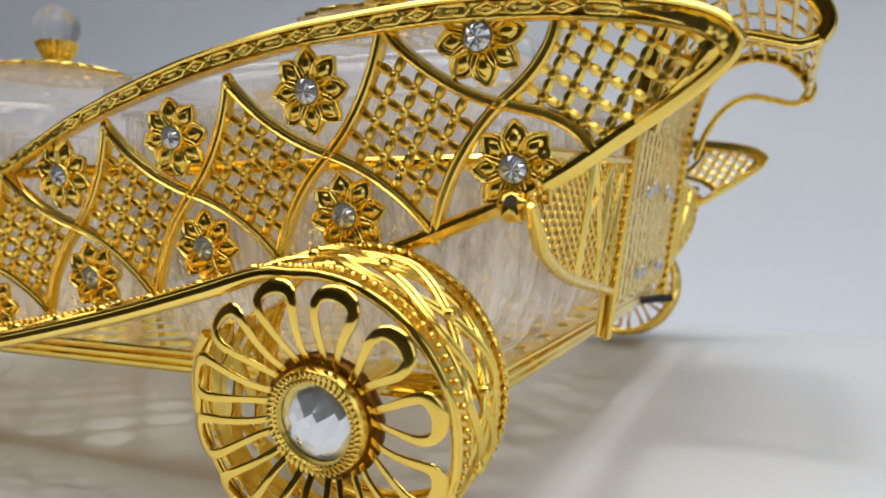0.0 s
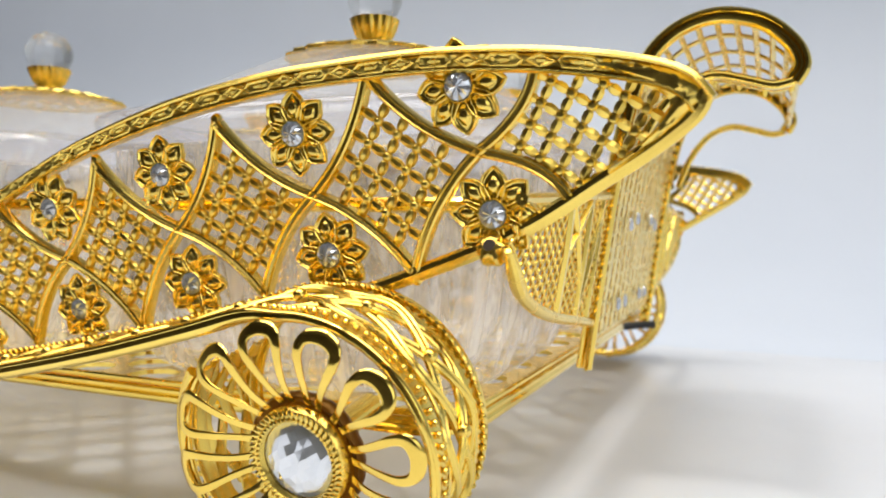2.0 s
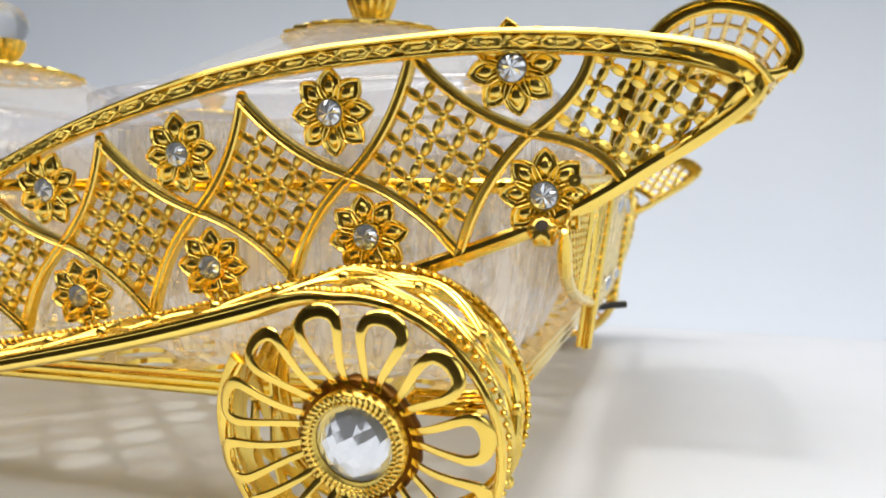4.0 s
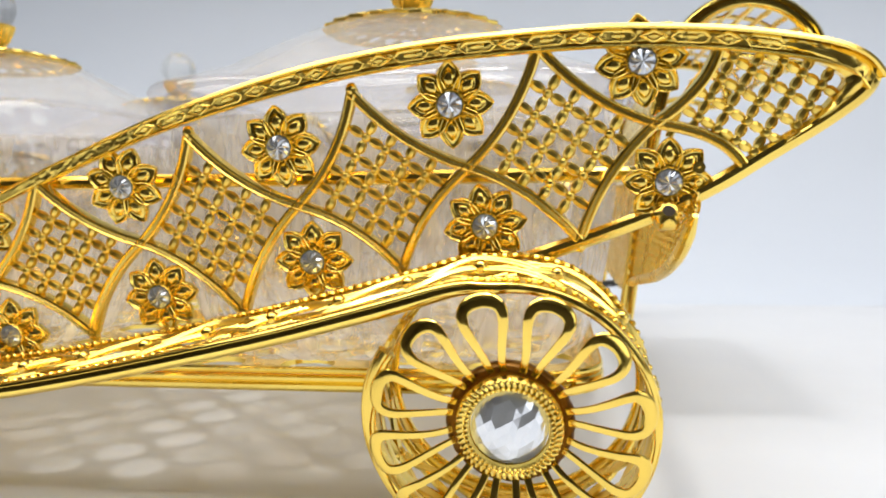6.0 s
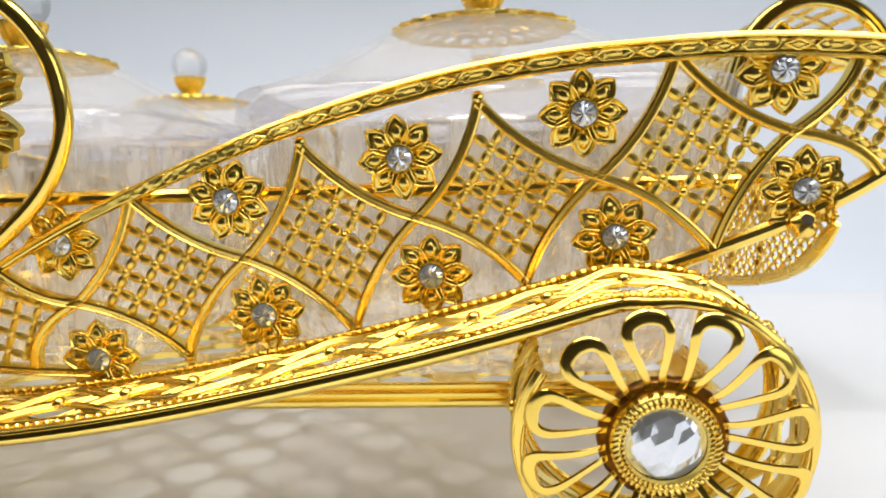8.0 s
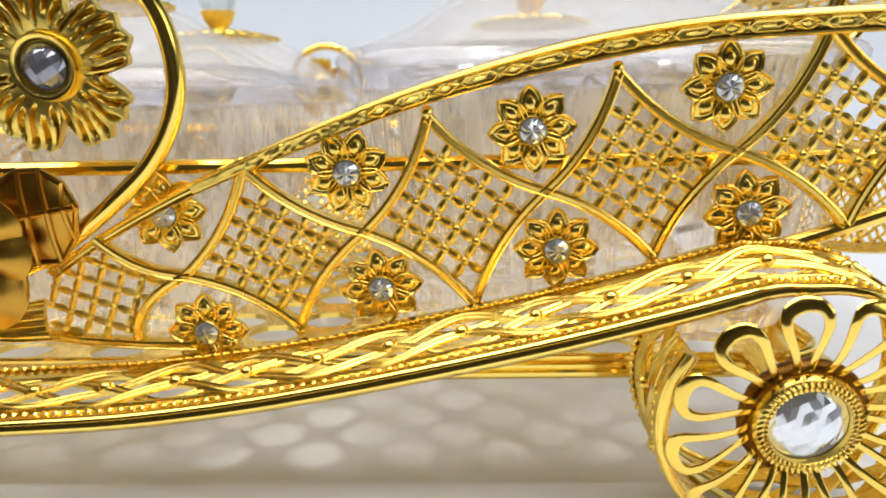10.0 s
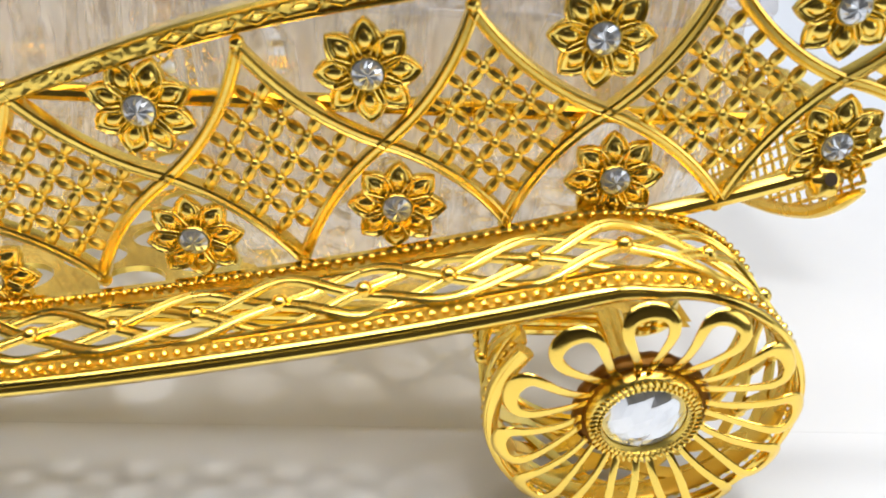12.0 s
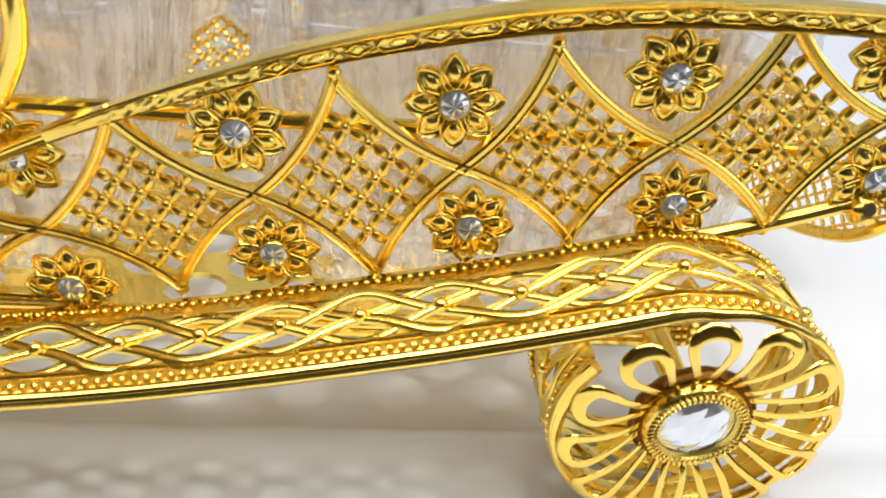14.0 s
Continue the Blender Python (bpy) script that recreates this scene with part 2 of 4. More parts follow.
# ---- setting ----
g = Geo()
box(g, (-1.6, -0.19, -0.04), (1.6, 0.00296, 0.0008))
tagged(place("worktop_front", g.mesh("worktop_front", TABLE, 0)), "white glossy laminate display worktop, front board", "worktop", "", "structure")
g = Geo()
box(g, (-1.6, 0.003, -0.04), (1.6, 0.34, 0.0008))
tagged(place("worktop_back", g.mesh("worktop_back", TABLE, 0)), "white glossy laminate display worktop, rear board under the stand", "worktop", "", "structure")
g = Geo()
cove = [(0.3405, 0.0008)] + [(0.3405 + 0.34 * math.sin(radians(6 * k)), 0.3408 - 0.34 * math.cos(radians(6 * k))) for k in range(1, 16)] + [(0.6805, 0.9)]
rows = []
for x in (-1.6, 1.6):
    rows += [(x, y, z) for y, z in cove] + [(x, 0.72, 0.9), (x, 0.72, -0.04), (x, 0.3405, -0.04)]
nc = len(cove) + 3
g.add(rows, grid_faces(2, nc, False, True) + [tuple(range(nc)), tuple(range(nc, 2 * nc))])
tagged(place("backdrop", g.mesh("backdrop", BOARD, 30)), "pale blue-grey display board that curves up behind the stand", "backdrop", "", "structure")
ROOM = ((-2.0, -2.2, -0.9), (2.0, 0.8, 1.5))
(rx0, ry0, rz0), (rx1, ry1, rz1) = ROOM
for nm, lo, hi, mat, lab in (
        ("floor", (rx0, ry0, rz0 - 0.1), (rx1, ry1, rz0), FLOOR, "grey tiled shop floor"),
        ("ceiling", (rx0, ry0, rz1), (rx1, ry1, rz1 + 0.1), CEILING, "grey tiled ceiling"),
        ("wall_north", (rx0, ry1, rz0), (rx1, ry1 + 0.1, rz1), WALL, "pale blue-grey painted wall behind the worktop"),
        ("wall_south", (rx0, ry0 - 0.1, rz0), (rx1, ry0, rz1), SHOP_WALL, "taupe painted shop wall"),
        ("wall_west", (rx0 - 0.1, ry0, rz0), (rx0, ry1, rz1), SHOP_WALL, "taupe painted shop wall"),
        ("wall_east", (rx1, ry0, rz0), (rx1 + 0.1, ry1, rz1), WALL, "pale blue-grey painted wall")):
    g = Geo()
    box(g, lo, hi)
    tagged(place(nm, g.mesh(nm, mat, 0)), lab, nm.split("_")[0], "", "structure")

# ---- the gilded serving stand ----
XC, YC = -172.0, 127.5          # the stand's middle, mm
stand = tagged(new("serving_stand"), "gold-plated carriage-shaped serving stand with wheel feet, on a white worktop", "serving stand")
STAND_AT = Matrix.Translation(V(XC, YC, 0))
stand.matrix_basis = STAND_AT
BACK = STAND_AT.inverted()
LEAN_OUT = 9.0
SIDE = Matrix.Translation(V(0, 0, 3)) @ Matrix.Rotation(radians(LEAN_OUT), 4, "X")
FLIP_X = Matrix.Translation(V(XC, 0, 0)) @ Matrix.Diagonal((-1, 1, 1, 1)) @ Matrix.Translation(V(-XC, 0, 0))
FLIP_Y = Matrix.Translation(V(0, YC, 0)) @ Matrix.Diagonal((1, -1, 1, 1)) @ Matrix.Translation(V(0, -YC, 0))
QUARTERS = [BACK @ f @ SIDE for f in (Matrix.Identity(4), FLIP_X, FLIP_Y, FLIP_X @ FLIP_Y)]
ENDS = [BACK @ f for f in (Matrix.Identity(4), FLIP_X)]
HALVES = [BACK @ f for f in (Matrix.Identity(4), FLIP_X, FLIP_Y, FLIP_X @ FLIP_Y)]

RAIL = [(u * 1.0, w * 1.0) for u, w in ((1.0, -0.6), (0.6, -1.0), (0.15, -0.8), (-0.15, -0.8), (-0.6, -1.0), (-1.0, -0.6), (-1.0, 0.7), (-0.6, 1.0), (0.6, 1.0), (1.0, 0.7))]


def prof(w, d):
    return [(u * w * MM, y * d * MM) for u, y in RAIL]


HUB = (6.0, 31.8)
WHEEL_R = 27.8
TOP_EDGE = [(-150, 56), (-137, 64.3), (-121, 72.8), (-105.5, 79.6), (-92, 85.0), (-76, 91.0), (-61, 95.6), (-47, 99.2), (-34, 102.0), (-21, 104.1), (-8, 105.6), (4, 106.3),
            (15, 106.8), (26, 107), (38, 106.5), (49, 105.6), (60, 104.0), (68, 102.2), (73, 100.0), (76, 96.5)]
LOW_EDGE = [(76, 96.5), (74.3, 92.6), (67.3, 87.0), (57.5, 80.8), (47.7, 74.6), (37, 69.2), (25, 64.4), (12, 59.6), (2, 56.4), (-8, 53.4)]
BAND = [(-172, 30.6), (-160, 31.0), (-150, 31.6), (-127, 33.0), (-104, 36.0), (-82, 40.0), (-60, 44.7), (-39, 49.6), (-18, 55.2), (-4, 59.2)]


def flat(pts, y=0.0, n=6, closed=False):
    return smooth_path([V(x, y, z) for x, z in pts], n, closed)


def band_path():
    """The ribbon's run: along the foot of the side, over the wheel and round it to its curled end."""
    pts = list(BAND)
    a = 97.0
    while a > -214:
        pts.append((HUB[0] + WHEEL_R * math.cos(radians(a)), HUB[1] + WHEEL_R * math.sin(radians(a))))
        a -= 9.7
    return flat(pts, 0, 6)


def resample(path, step):
    out, acc = [path[0].copy()], 0.0
    for a, b in zip(path, path[1:]):
        d = (b - a).length
        while acc + d >= step:
            k = (step - acc) / d
            a = a.lerp(b, k)
            out.append(a.copy())
            d = (b - a).length
            acc = 0.0
        acc += d
    return out


def tangents(path):
    out = []
    for i in range(len(path)):
        out.append((path[min(i + 1, len(path) - 1)] - path[max(i - 1, 0)]).normalized())
    return out


YAX = Vector((0, 1, 0))
RUN = resample(band_path(), 0.0011)
TAN = tangents(RUN)
NOR = [t.cross(YAX).normalized() for t in TAN]     # outwards, away from the wheel


def top_rail_mesh():
    g = Geo()
    path = flat(TOP_EDGE, 0, 5)
    mid = [p - Vector((0, 0, 0.0024)) for p in path]
    k = lambda s: 0.5 + 0.5 * min(1.0, max(0.0, s - 0.08) * 3.2)
    sweep(g, mid, [(u * MM, y * MM) for u, y in ((2.3, -2.2), (1.9, -2.7), (1.55, -2.5), (1.4, -1.2), (0.5, -1.75), (-0.5, -1.75), (-1.3, -1.2), (-1.45, -2.5), (-1.9, -2.8), (-2.5, -2.3), (-2.5, 1.9), (-1.9, 2.4), (1.8, 2.4), (2.3, 1.9))], scale=k)
    return g.mesh("top_rail", GOLD_CAST)


def rail_pattern_mesh():
    """Raised links and lozenges on the face of the top rail."""
    g = Geo()
    path = resample([p - Vector((0, 0.0020, 0.0024)) for p in flat(TOP_EDGE, 0, 5)], 0.0010)
    tan = tangents(path)
    i = 82
    n = 0
    while i < len(path) - 22:
        t = tan[i]
        up = Vector((-t.z, 0, t.x))
        c = path[i]
        L, H = (0.0026, 0.00105) if n % 2 == 0 else (0.0036, 0.00095)
        if n % 2 == 0:
            ring = [c - t * L, c + up * H, c + t * L, c - up * H]
        else:
            ring = [c - t * L, c - t * (L * 0.7) + up * H, c + t * (L * 0.7) + up * H, c + t * L, c + t * (L * 0.7) - up * H, c - t * (L * 0.7) - up * H]
        pts = []
        for a, b in zip(ring, ring[1:] + ring[:1]):
            pts += [a, a.lerp(b, 0.5)]
        tube(g, pts, 0.00038, 6, True)
        grain(g, c, t, L * 0.45, 0.00055)
        i += 7
        n += 1
    return g.mesh("rail_pattern", SATIN)


def rail_bed_mesh():
    """The gritty engraved ground between the edges of the top rail."""
    g = Geo()
    rng = random.Random(11)
    path = resample([p - Vector((0, 0, 0.0024)) for p in flat(TOP_EDGE, 0, 5)], 0.00055)
    tan = tangents(path)
    first, last, cols = 70, len(path) - 20, 9
    rows = []
    for i in range(first, last):
        up = Vector((-tan[i].z, 0, tan[i].x))
        fade = min(1.0, (i - first) / 40)
        flake = rng.uniform(-0.2, 0.2)
        for j in range(cols):
            u = -1.32 + 2.64 * j / (cols - 1)
            edge = 0.0 if j in (0, cols - 1) else 1.0
            y = -1.35 - (0.72 + flake + rng.uniform(-0.3, 0.3)) * fade * edge
            rows.append(path[i] + up * (u * MM * (0.75 + 0.25 * fade)) + Vector((0, y * MM, 0)))
    g.add(rows, grid_faces(last - first, cols))
    return g.mesh("rail_bed", BLOSSOM_GOLD, 60)


def low_rail_mesh():
    g = Geo()
    tube(g, flat(LOW_EDGE, 0, 6), 0.0018, 10)
    return g.mesh("lower_rail", GOLD_CAST)


def tip_mesh():
    """The faceted plate in which the two rails meet."""
    g = Geo()
    outer = [(52, 103.8), (60, 102.6), (68, 101.0), (73, 98.8), (75.2, 96.2), (73, 92.4), (67, 87.6), (60, 82.8)]
    inner = [(52, 102.6), (60, 100.4), (66, 97.9), (69.0, 96.2), (70.6, 94.6), (69.0, 92.0), (65.2, 87.6), (60, 83.6)]
    rng = random.Random(5)
    rows, k = [], 5
    fine = lambda pts: smooth_path([Vector((x, z, 0)) for x, z in pts], 4)
    for o, i in zip(fine(outer), fine(inner)):
        rows.append(V(o.x, 1.4, o.y))
        for j in range(k + 1):
            t = j / k
            y = -1.5 - 1.0 * math.sin(math.pi * t) + rng.uniform(-0.26, 0.26)
            rows.append(V(o.x + (i.x - o.x) * t + rng.uniform(-0.2, 0.2), y, o.y + (i.y - o.y) * t))
        rows.append(V(i.x, 1.4, i.y))
    n = len(rows) // (k + 3)
    g.add(rows, grid_faces(n, k + 3, False, True) + [tuple(range(k + 3)), tuple(range((n - 1) * (k + 3), n * (k + 3)))])
    return g.mesh("tip_plate", GOLD_CAST, 28)


def band_rails_mesh():
    g = Geo()
    path = [RUN[i] + Vector((0, -25.3 * MM, 0)) for i in range(0, len(RUN), 2)]
    edge = [(-u * MM, y * MM) for u, y in ((-1.75, 0.4), (-1.72, -0.3), (-1.5, -0.75), (-0.35, -1.45), (-0.1, -1.5), (0.15, -1.42), (0.95, -1.0), (1.1, -1.08), (1.35, -0.98), (1.62, -0.6), (1.8, 0.1), (1.75, 0.5), (1.0, 1.3), (-1.0, 1.3))]
    sweep(g, path, edge, scale=lambda s: 1.0 - 0.42 * max(0.0, min(1.0, (s - 0.50) / 0.06, (0.97 - s) / 0.05)))
    return g.mesh("front_rim", GOLD)


def back_rail_mesh():
    g = Geo()
    for y, w, d in ((-1.0, 0.9, 0.9), (-5.8, 0.45, 0.5), (-18.9, 0.45, 0.5)):
        sweep(g, [RUN[i] + Vector((0, y * MM, 0)) for i in range(0, len(RUN), 2)], prof(w, d))
    return g.mesh("back_rim", GOLD)


BEAD_ROWS = [(y, i) for y in (-2.4, -22.3) for i in range(2, len(RUN) - 2, 2)]
NEAR_BEADS = [k for k, (y, i) in enumerate(BEAD_ROWS) if 24 <= i < 320]


def bead_at(k):
    y, i = BEAD_ROWS[k]
    return RUN[i] + NOR[i] * 0.0008 + Vector((0, y * MM, 0))


def small_bead_mesh():
    g = Geo()
    grain(g, Vector((0, 0, 0)), YAX, 0.00076, 0.00076, 8, 5)
    return g.mesh("edge_bead", SATIN)


def beading_mesh(skip):
    g = Geo()
    for k in range(len(BEAD_ROWS)):
        if k not in skip:
            grain(g, bead_at(k), YAX, 0.00076, 0.00076, 6, 4)
    return g.mesh("beading", SATIN)


def bead_bed_mesh(y):
    g = Geo()
    inward = -0.9 if y > -12 else 0.9
    path = [RUN[i] - NOR[i] * 0.0003 + Vector((0, (y + inward) * MM, 0)) for i in range(0, len(RUN), 2)]
    sweep(g, path, prof(0.55, 1.9))
    return g.mesh("bead_bed", SATIN)


NODE_STEP = 14                   # points of RUN between two knots of the braid
NODE_AT = [i for i in range(5, len(RUN) - 4, NODE_STEP)]


STRAND = [(-1.3, -0.35), (-1.2, 0.3), (-0.85, 0.62), (-0.5, 0.3), (-0.2, 0.5), (0.2, 0.5), (0.5, 0.3), (0.85, 0.62), (1.2, 0.3), (1.3, -0.35), (0.0, -0.5)]


def strand_mesh(phase):
    """One ridged strand of the braid, waving across the ribbon."""
    g = Geo()
    lam, path, nor = 4 * NODE_STEP, [], []
    for i in range(0, len(RUN), 2):
        a = 2 * math.pi * (i - 5) / lam + phase
        y = -12.3 + 5.9 * (math.sin(a) - 0.12 * math.sin(3 * a))
        path.append(RUN[i] + NOR[i] * ((0.5 * math.cos(a * 2 + phase) + 0.1) * MM) + Vector((0, y * MM, 0)))
        nor.append(NOR[i])
    rows = []
    for p, t, n in zip(path, tangents(path), nor):
        b = t.cross(n).normalized()
        rows += [p + b * (u * 1.0 * MM) + n * (w * MM) for u, w in STRAND]
    c, m = len(STRAND), len(path)
    g.add(rows, grid_faces(m, c, False, True) + [tuple(range(c)), tuple(range((m - 1) * c, m * c))])
    return g.mesh("braid_strand", SATIN)


def knot_mesh():
    g = Geo()
    grain(g, Vector((0, 0, 0)), YAX, 0.0016, 0.0016, 12, 8)
    return g.mesh("bead", SATIN)


# lattice side
CROSS = [(-120.7, 52.9), (-80.8, 62.4), (-42.2, 70.8), (-3.5, 78.9), (35.1, 87.3)]
TOPS = [(-105.4, 76.9), (-66.5, 86.8), (-28.4, 95.0), (11.4, 103.3), (46.9, 103.2)]
LOWS = [(-133.0, 37.6), (-96.3, 39.9), (-57.2, 45.2), (-18.9, 55.9), (20.2, 62.9), (52.5, 78.6)]


def bowed(a, b, c, bow=2.1, n=10):
    """From a to b, bowed towards c."""
    m = Vector(((a[0] + b[0]) / 2, (a[1] + b[1]) / 2))
    d = (Vector(c) - m).normalized() * bow * 2
    k = m + d
    out = []
    for i in range(n + 1):
        t = i / n
        out.append(((1 - t) ** 2 * a[0] + 2 * t * (1 - t) * k[0] + t * t * b[0], (1 - t) ** 2 * a[1] + 2 * t * (1 - t) * k[1] + t * t * b[1]))
    return out


RIB = [(u * 0.86 * MM, y * MM) for u, y in ((1.45, -0.5), (1.2, -1.5), (0.75, -1.75), (0.35, -1.35), (-0.35, -1.35), (-0.75, -1.75), (-1.2, -1.5), (-1.45, -0.5), (-1.3, 1.0), (1.3, 1.0))]


def rib(g, pts):
    sweep(g, [V(x, 0, z) for x, z in pts], RIB)


DIAMONDS = []
for k in range(4):
    left, right, top, low = CROSS[k], CROSS[k + 1], TOPS[k], LOWS[k + 1]
    mid = ((left[0] + right[0]) / 2, (left[1] + right[1]) / 2)
    DIAMONDS.append([bowed(left, top, mid), bowed(top, right, mid), bowed(right, low, mid), bowed(low, left, mid)])


def diamond_mesh(k):
    g = Geo()
    for s in DIAMONDS[k]:
        rib(g, s)
    top, low = TOPS[k], LOWS[k + 1]
    grain(g, V(top[0], -0.3, top[1] + 0.8), Vector((0, 0, 1)), 0.0016, 0.0014, 8, 6)
    grain(g, V(low[0], -0.3, low[1] - 1.0), Vector((0, 0, 1)), 0.0018, 0.0014, 8, 6)
    return g.mesh("diamond_frame", GOLD_CAST)


def seed_lattice(g, c, d1, d2, n=4):
    """A net of n by n knots with seed-shaped links between and beyond them (mm)."""
    h = (n - 1) / 2
    at = lambda i, j: V(c[0] + i * d1[0] + j * d2[0], 0, c[1] + i * d1[1] + j * d2[1])
    ends = h + 0.86
    for k in range(n):
        tube(g, [at(k - h, -ends), at(k - h, ends)], 0.00042, 6)
        tube(g, [at(-ends, k - h), at(ends, k - h)], 0.00042, 6)
        for i in range(n + 1):
            for p, d in ((at(i - h - 0.5, k - h), d1), (at(k - h, i - h - 0.5), d2)):
                ax = Vector((d[0], 0, d[1]))
                grain(g, p, ax, 0.38 * ax.length * MM, 0.00118, 8, 7)
        for i in range(n):
            grain(g, at(k - h, i - h) - Vector((0, 0.0002, 0)), YAX, 0.00115, 0.00115, 8, 6)


def chain_lattice(g, poly, o, d1, d2, y=0.0, half=0.43, r=0.96, span=14):
    """Chains of rice-shaped links in two directions within a polygon (mm)."""
    for a, b in ((d1, d2), (d2, d1)):
        ax = Vector((a[0], 0, a[1]))
        for i in range(-span, span + 1):
            for j in range(-span, span + 1):
                cx, cz = o[0] + (i + 0.5) * a[0] + j * b[0], o[1] + (i + 0.5) * a[1] + j * b[1]
                if inside(poly, cx, cz):
                    grain(g, V(cx, y, cz), ax, half * ax.length * MM, r * MM)
    for i in range(-span, span + 1):
        for j in range(-span, span + 1):
            cx, cz = o[0] + i * d1[0] + j * d2[0], o[1] + i * d1[1] + j * d2[1]
            if inside(poly, cx, cz):
                grain(g, V(cx, y - 0.1, cz), YAX, 0.00105 * r / 0.96, 0.00105 * r / 0.96, 8, 5)


def diamond_lattice_mesh(k):
    g = Geo()
    left, right, top, low = (Vector(p) for p in (CROSS[k], CROSS[k + 1], TOPS[k], LOWS[k + 1]))
    d1 = ((right - top) + (low - left)) / 2 / 5.65
    d2 = ((top - left) + (right - low)) / 2 / 5.65
    seed_lattice(g, (left + right + top + low) / 4, d1, d2)
    return g.mesh("lattice", LINK)


def tip_lattice_mesh():
    g = Geo()
    poly = [CROSS[4]] + bowed(CROSS[4], TOPS[4], (62, 92), 3.0)[1:] + [(60, 101), (67, 98), (71, 94), (66, 88)] + bowed(LOWS[5], CROSS[4], (62, 92), 3.0)
    chain_lattice(g, poly, (55, 91), (3.7, -2.4), (2.05, 3.8), 0.0, 0.39, 1.12, 10)
    for a, b in (((3.7, -2.4), (2.05, 3.8)), ((2.05, 3.8), (3.7, -2.4))):
        for j in range(-10, 11):
            run = [(55 + a[0] * i / 2 + b[0] * j, 91 + a[1] * i / 2 + b[1] * j) for i in range(-20, 21)]
            for p, q in zip(run, run[1:]):
                if inside(poly, *p) and inside(poly, *q):
                    tube(g, [V(p[0], 0.2, p[1]), V(q[0], 0.2, q[1])], 0.00042, 5)
    return g.mesh("lattice", LINK)


def end_lattice_mesh():
    g = Geo()
    poly = [CROSS[0]] + bowed(CROSS[0], LOWS[0], (-145, 52), 3.0)[1:] + [(-152, 40), (-152, 57), (-139, 60)] + bowed((-137, 60.5), CROSS[0], (-135, 45), 2.5)
    chain_lattice(g, poly, (-136, 50), (4.1, -1.6), (1.7, 4.2), span=8)
    return g.mesh("lattice", LINK)


def end_frame_mesh():
    g = Geo()
    rib(g, bowed((-139, 62.0), CROSS[0], (-135, 45), 2.0))
    rib(g, bowed(CROSS[0], LOWS[0], (-145, 52), 3.0))
    rib(g, [(-156, 39.5), (-145, 37.6), (-133, 36.6), (-120, 36.0)])
    return g.mesh("diamond_frame", GOLD_CAST)


def tip_frame_mesh():
    g = Geo()
    rib(g, bowed(CROSS[4], TOPS[4], (62, 92), 2.6))
    rib(g, bowed(LOWS[5], CROSS[4], (62, 92), 2.6))
    return g.mesh("diamond_frame", GOLD_CAST)


def flower_mesh():
    """The round bezel in the middle of a small flower."""
    g = Geo()
    prof_ = [(0.01, 1.0), (2.75, 1.0), (2.75, 1.5), (2.95, 1.7), (3.15, 1.4), (3.3, 0.4), (3.4, -0.5)]
    lathe(g, prof_, 28, "y", lambda a, k: 1 + (0.02 * math.cos(14 * a) if k in (3, 4) else 0))
    return g.mesh("flower", GOLD_CAST, 50)


def flower_petal_mesh():
    """A pointed petal along x with a raised edge and a raised drop inside."""
    g = Geo()
    nu, nv = 22, 29
    top, back = [], []
    for i in range(nu + 1):
        u = i / nu
        r = 2.6 + 6.7 * u
        w = 2.72 * (max(0.0, math.sin(math.pi * (0.24 + 0.76 * u ** 1.3))) ** 0.85) * (1.0 if u < 0.999 else 0.0) + 0.02
        for j in range(nv):
            v = math.sin(math.pi * (min(max(j, 1), nv - 2) - 1) / (nv - 3) - math.pi / 2)
            d = (1 - abs(v)) * w
            edge = math.exp(-((d - 0.28) / 0.42) ** 2)
            room = max(0.05, w - 1.42)
            drop = math.sqrt(max(0.0, 1 - (w * v / room) ** 2 - ((u - 0.43) / 0.27) ** 2)) if w > 1.5 else 0.0
            h = 0.25 + 0.82 * edge + 0.8 * drop + 0.35 * math.sin(math.pi * min(u * 1.1, 1)) - 0.3 * u
            top.append(V(r, -h if 0 < j < nv - 1 else 0.5, w * v))
            back.append(V(r, 0.5, w * v))
    g.add(top, grid_faces(nu + 1, nv))
    g.add(back, grid_faces(nu + 1, nv))
    return g.mesh("petal", GOLD_CAST, 50)


def brilliant_mesh(R, h, n, base=0.0):
    """A round faceted stone that looks along -y."""
    g = Geo()
    n2 = 2 * n
    turn = lambda r, y, j, o=0.0: V(r * math.cos(2 * math.pi * (j + o) / n2), -y, r * math.sin(2 * math.pi * (j + o) / n2))
    rows = [turn(R, base, j) for j in range(n2)]
    rows += [turn(R * 0.93, base + h * 0.42, j) for j in range(n2)]
    rows += [turn(R * 0.56, base + h * (0.83 if j % 2 else 0.62), j) for j in range(n2)]
    rows.append(V(0, -(base + h * 0.8), 0))
    faces = []
    for j in range(n2):
        k = (j + 1) % n2
        faces += [(j, k, n2 + k, n2 + j), (n2 + j, n2 + k, 2 * n2 + k), (n2 + j, 2 * n2 + k, 2 * n2 + j), (2 * n2 + j, 2 * n2 + k, 3 * n2)]
    g.add(rows, faces)
    return g.mesh("gem", STONE, 0)


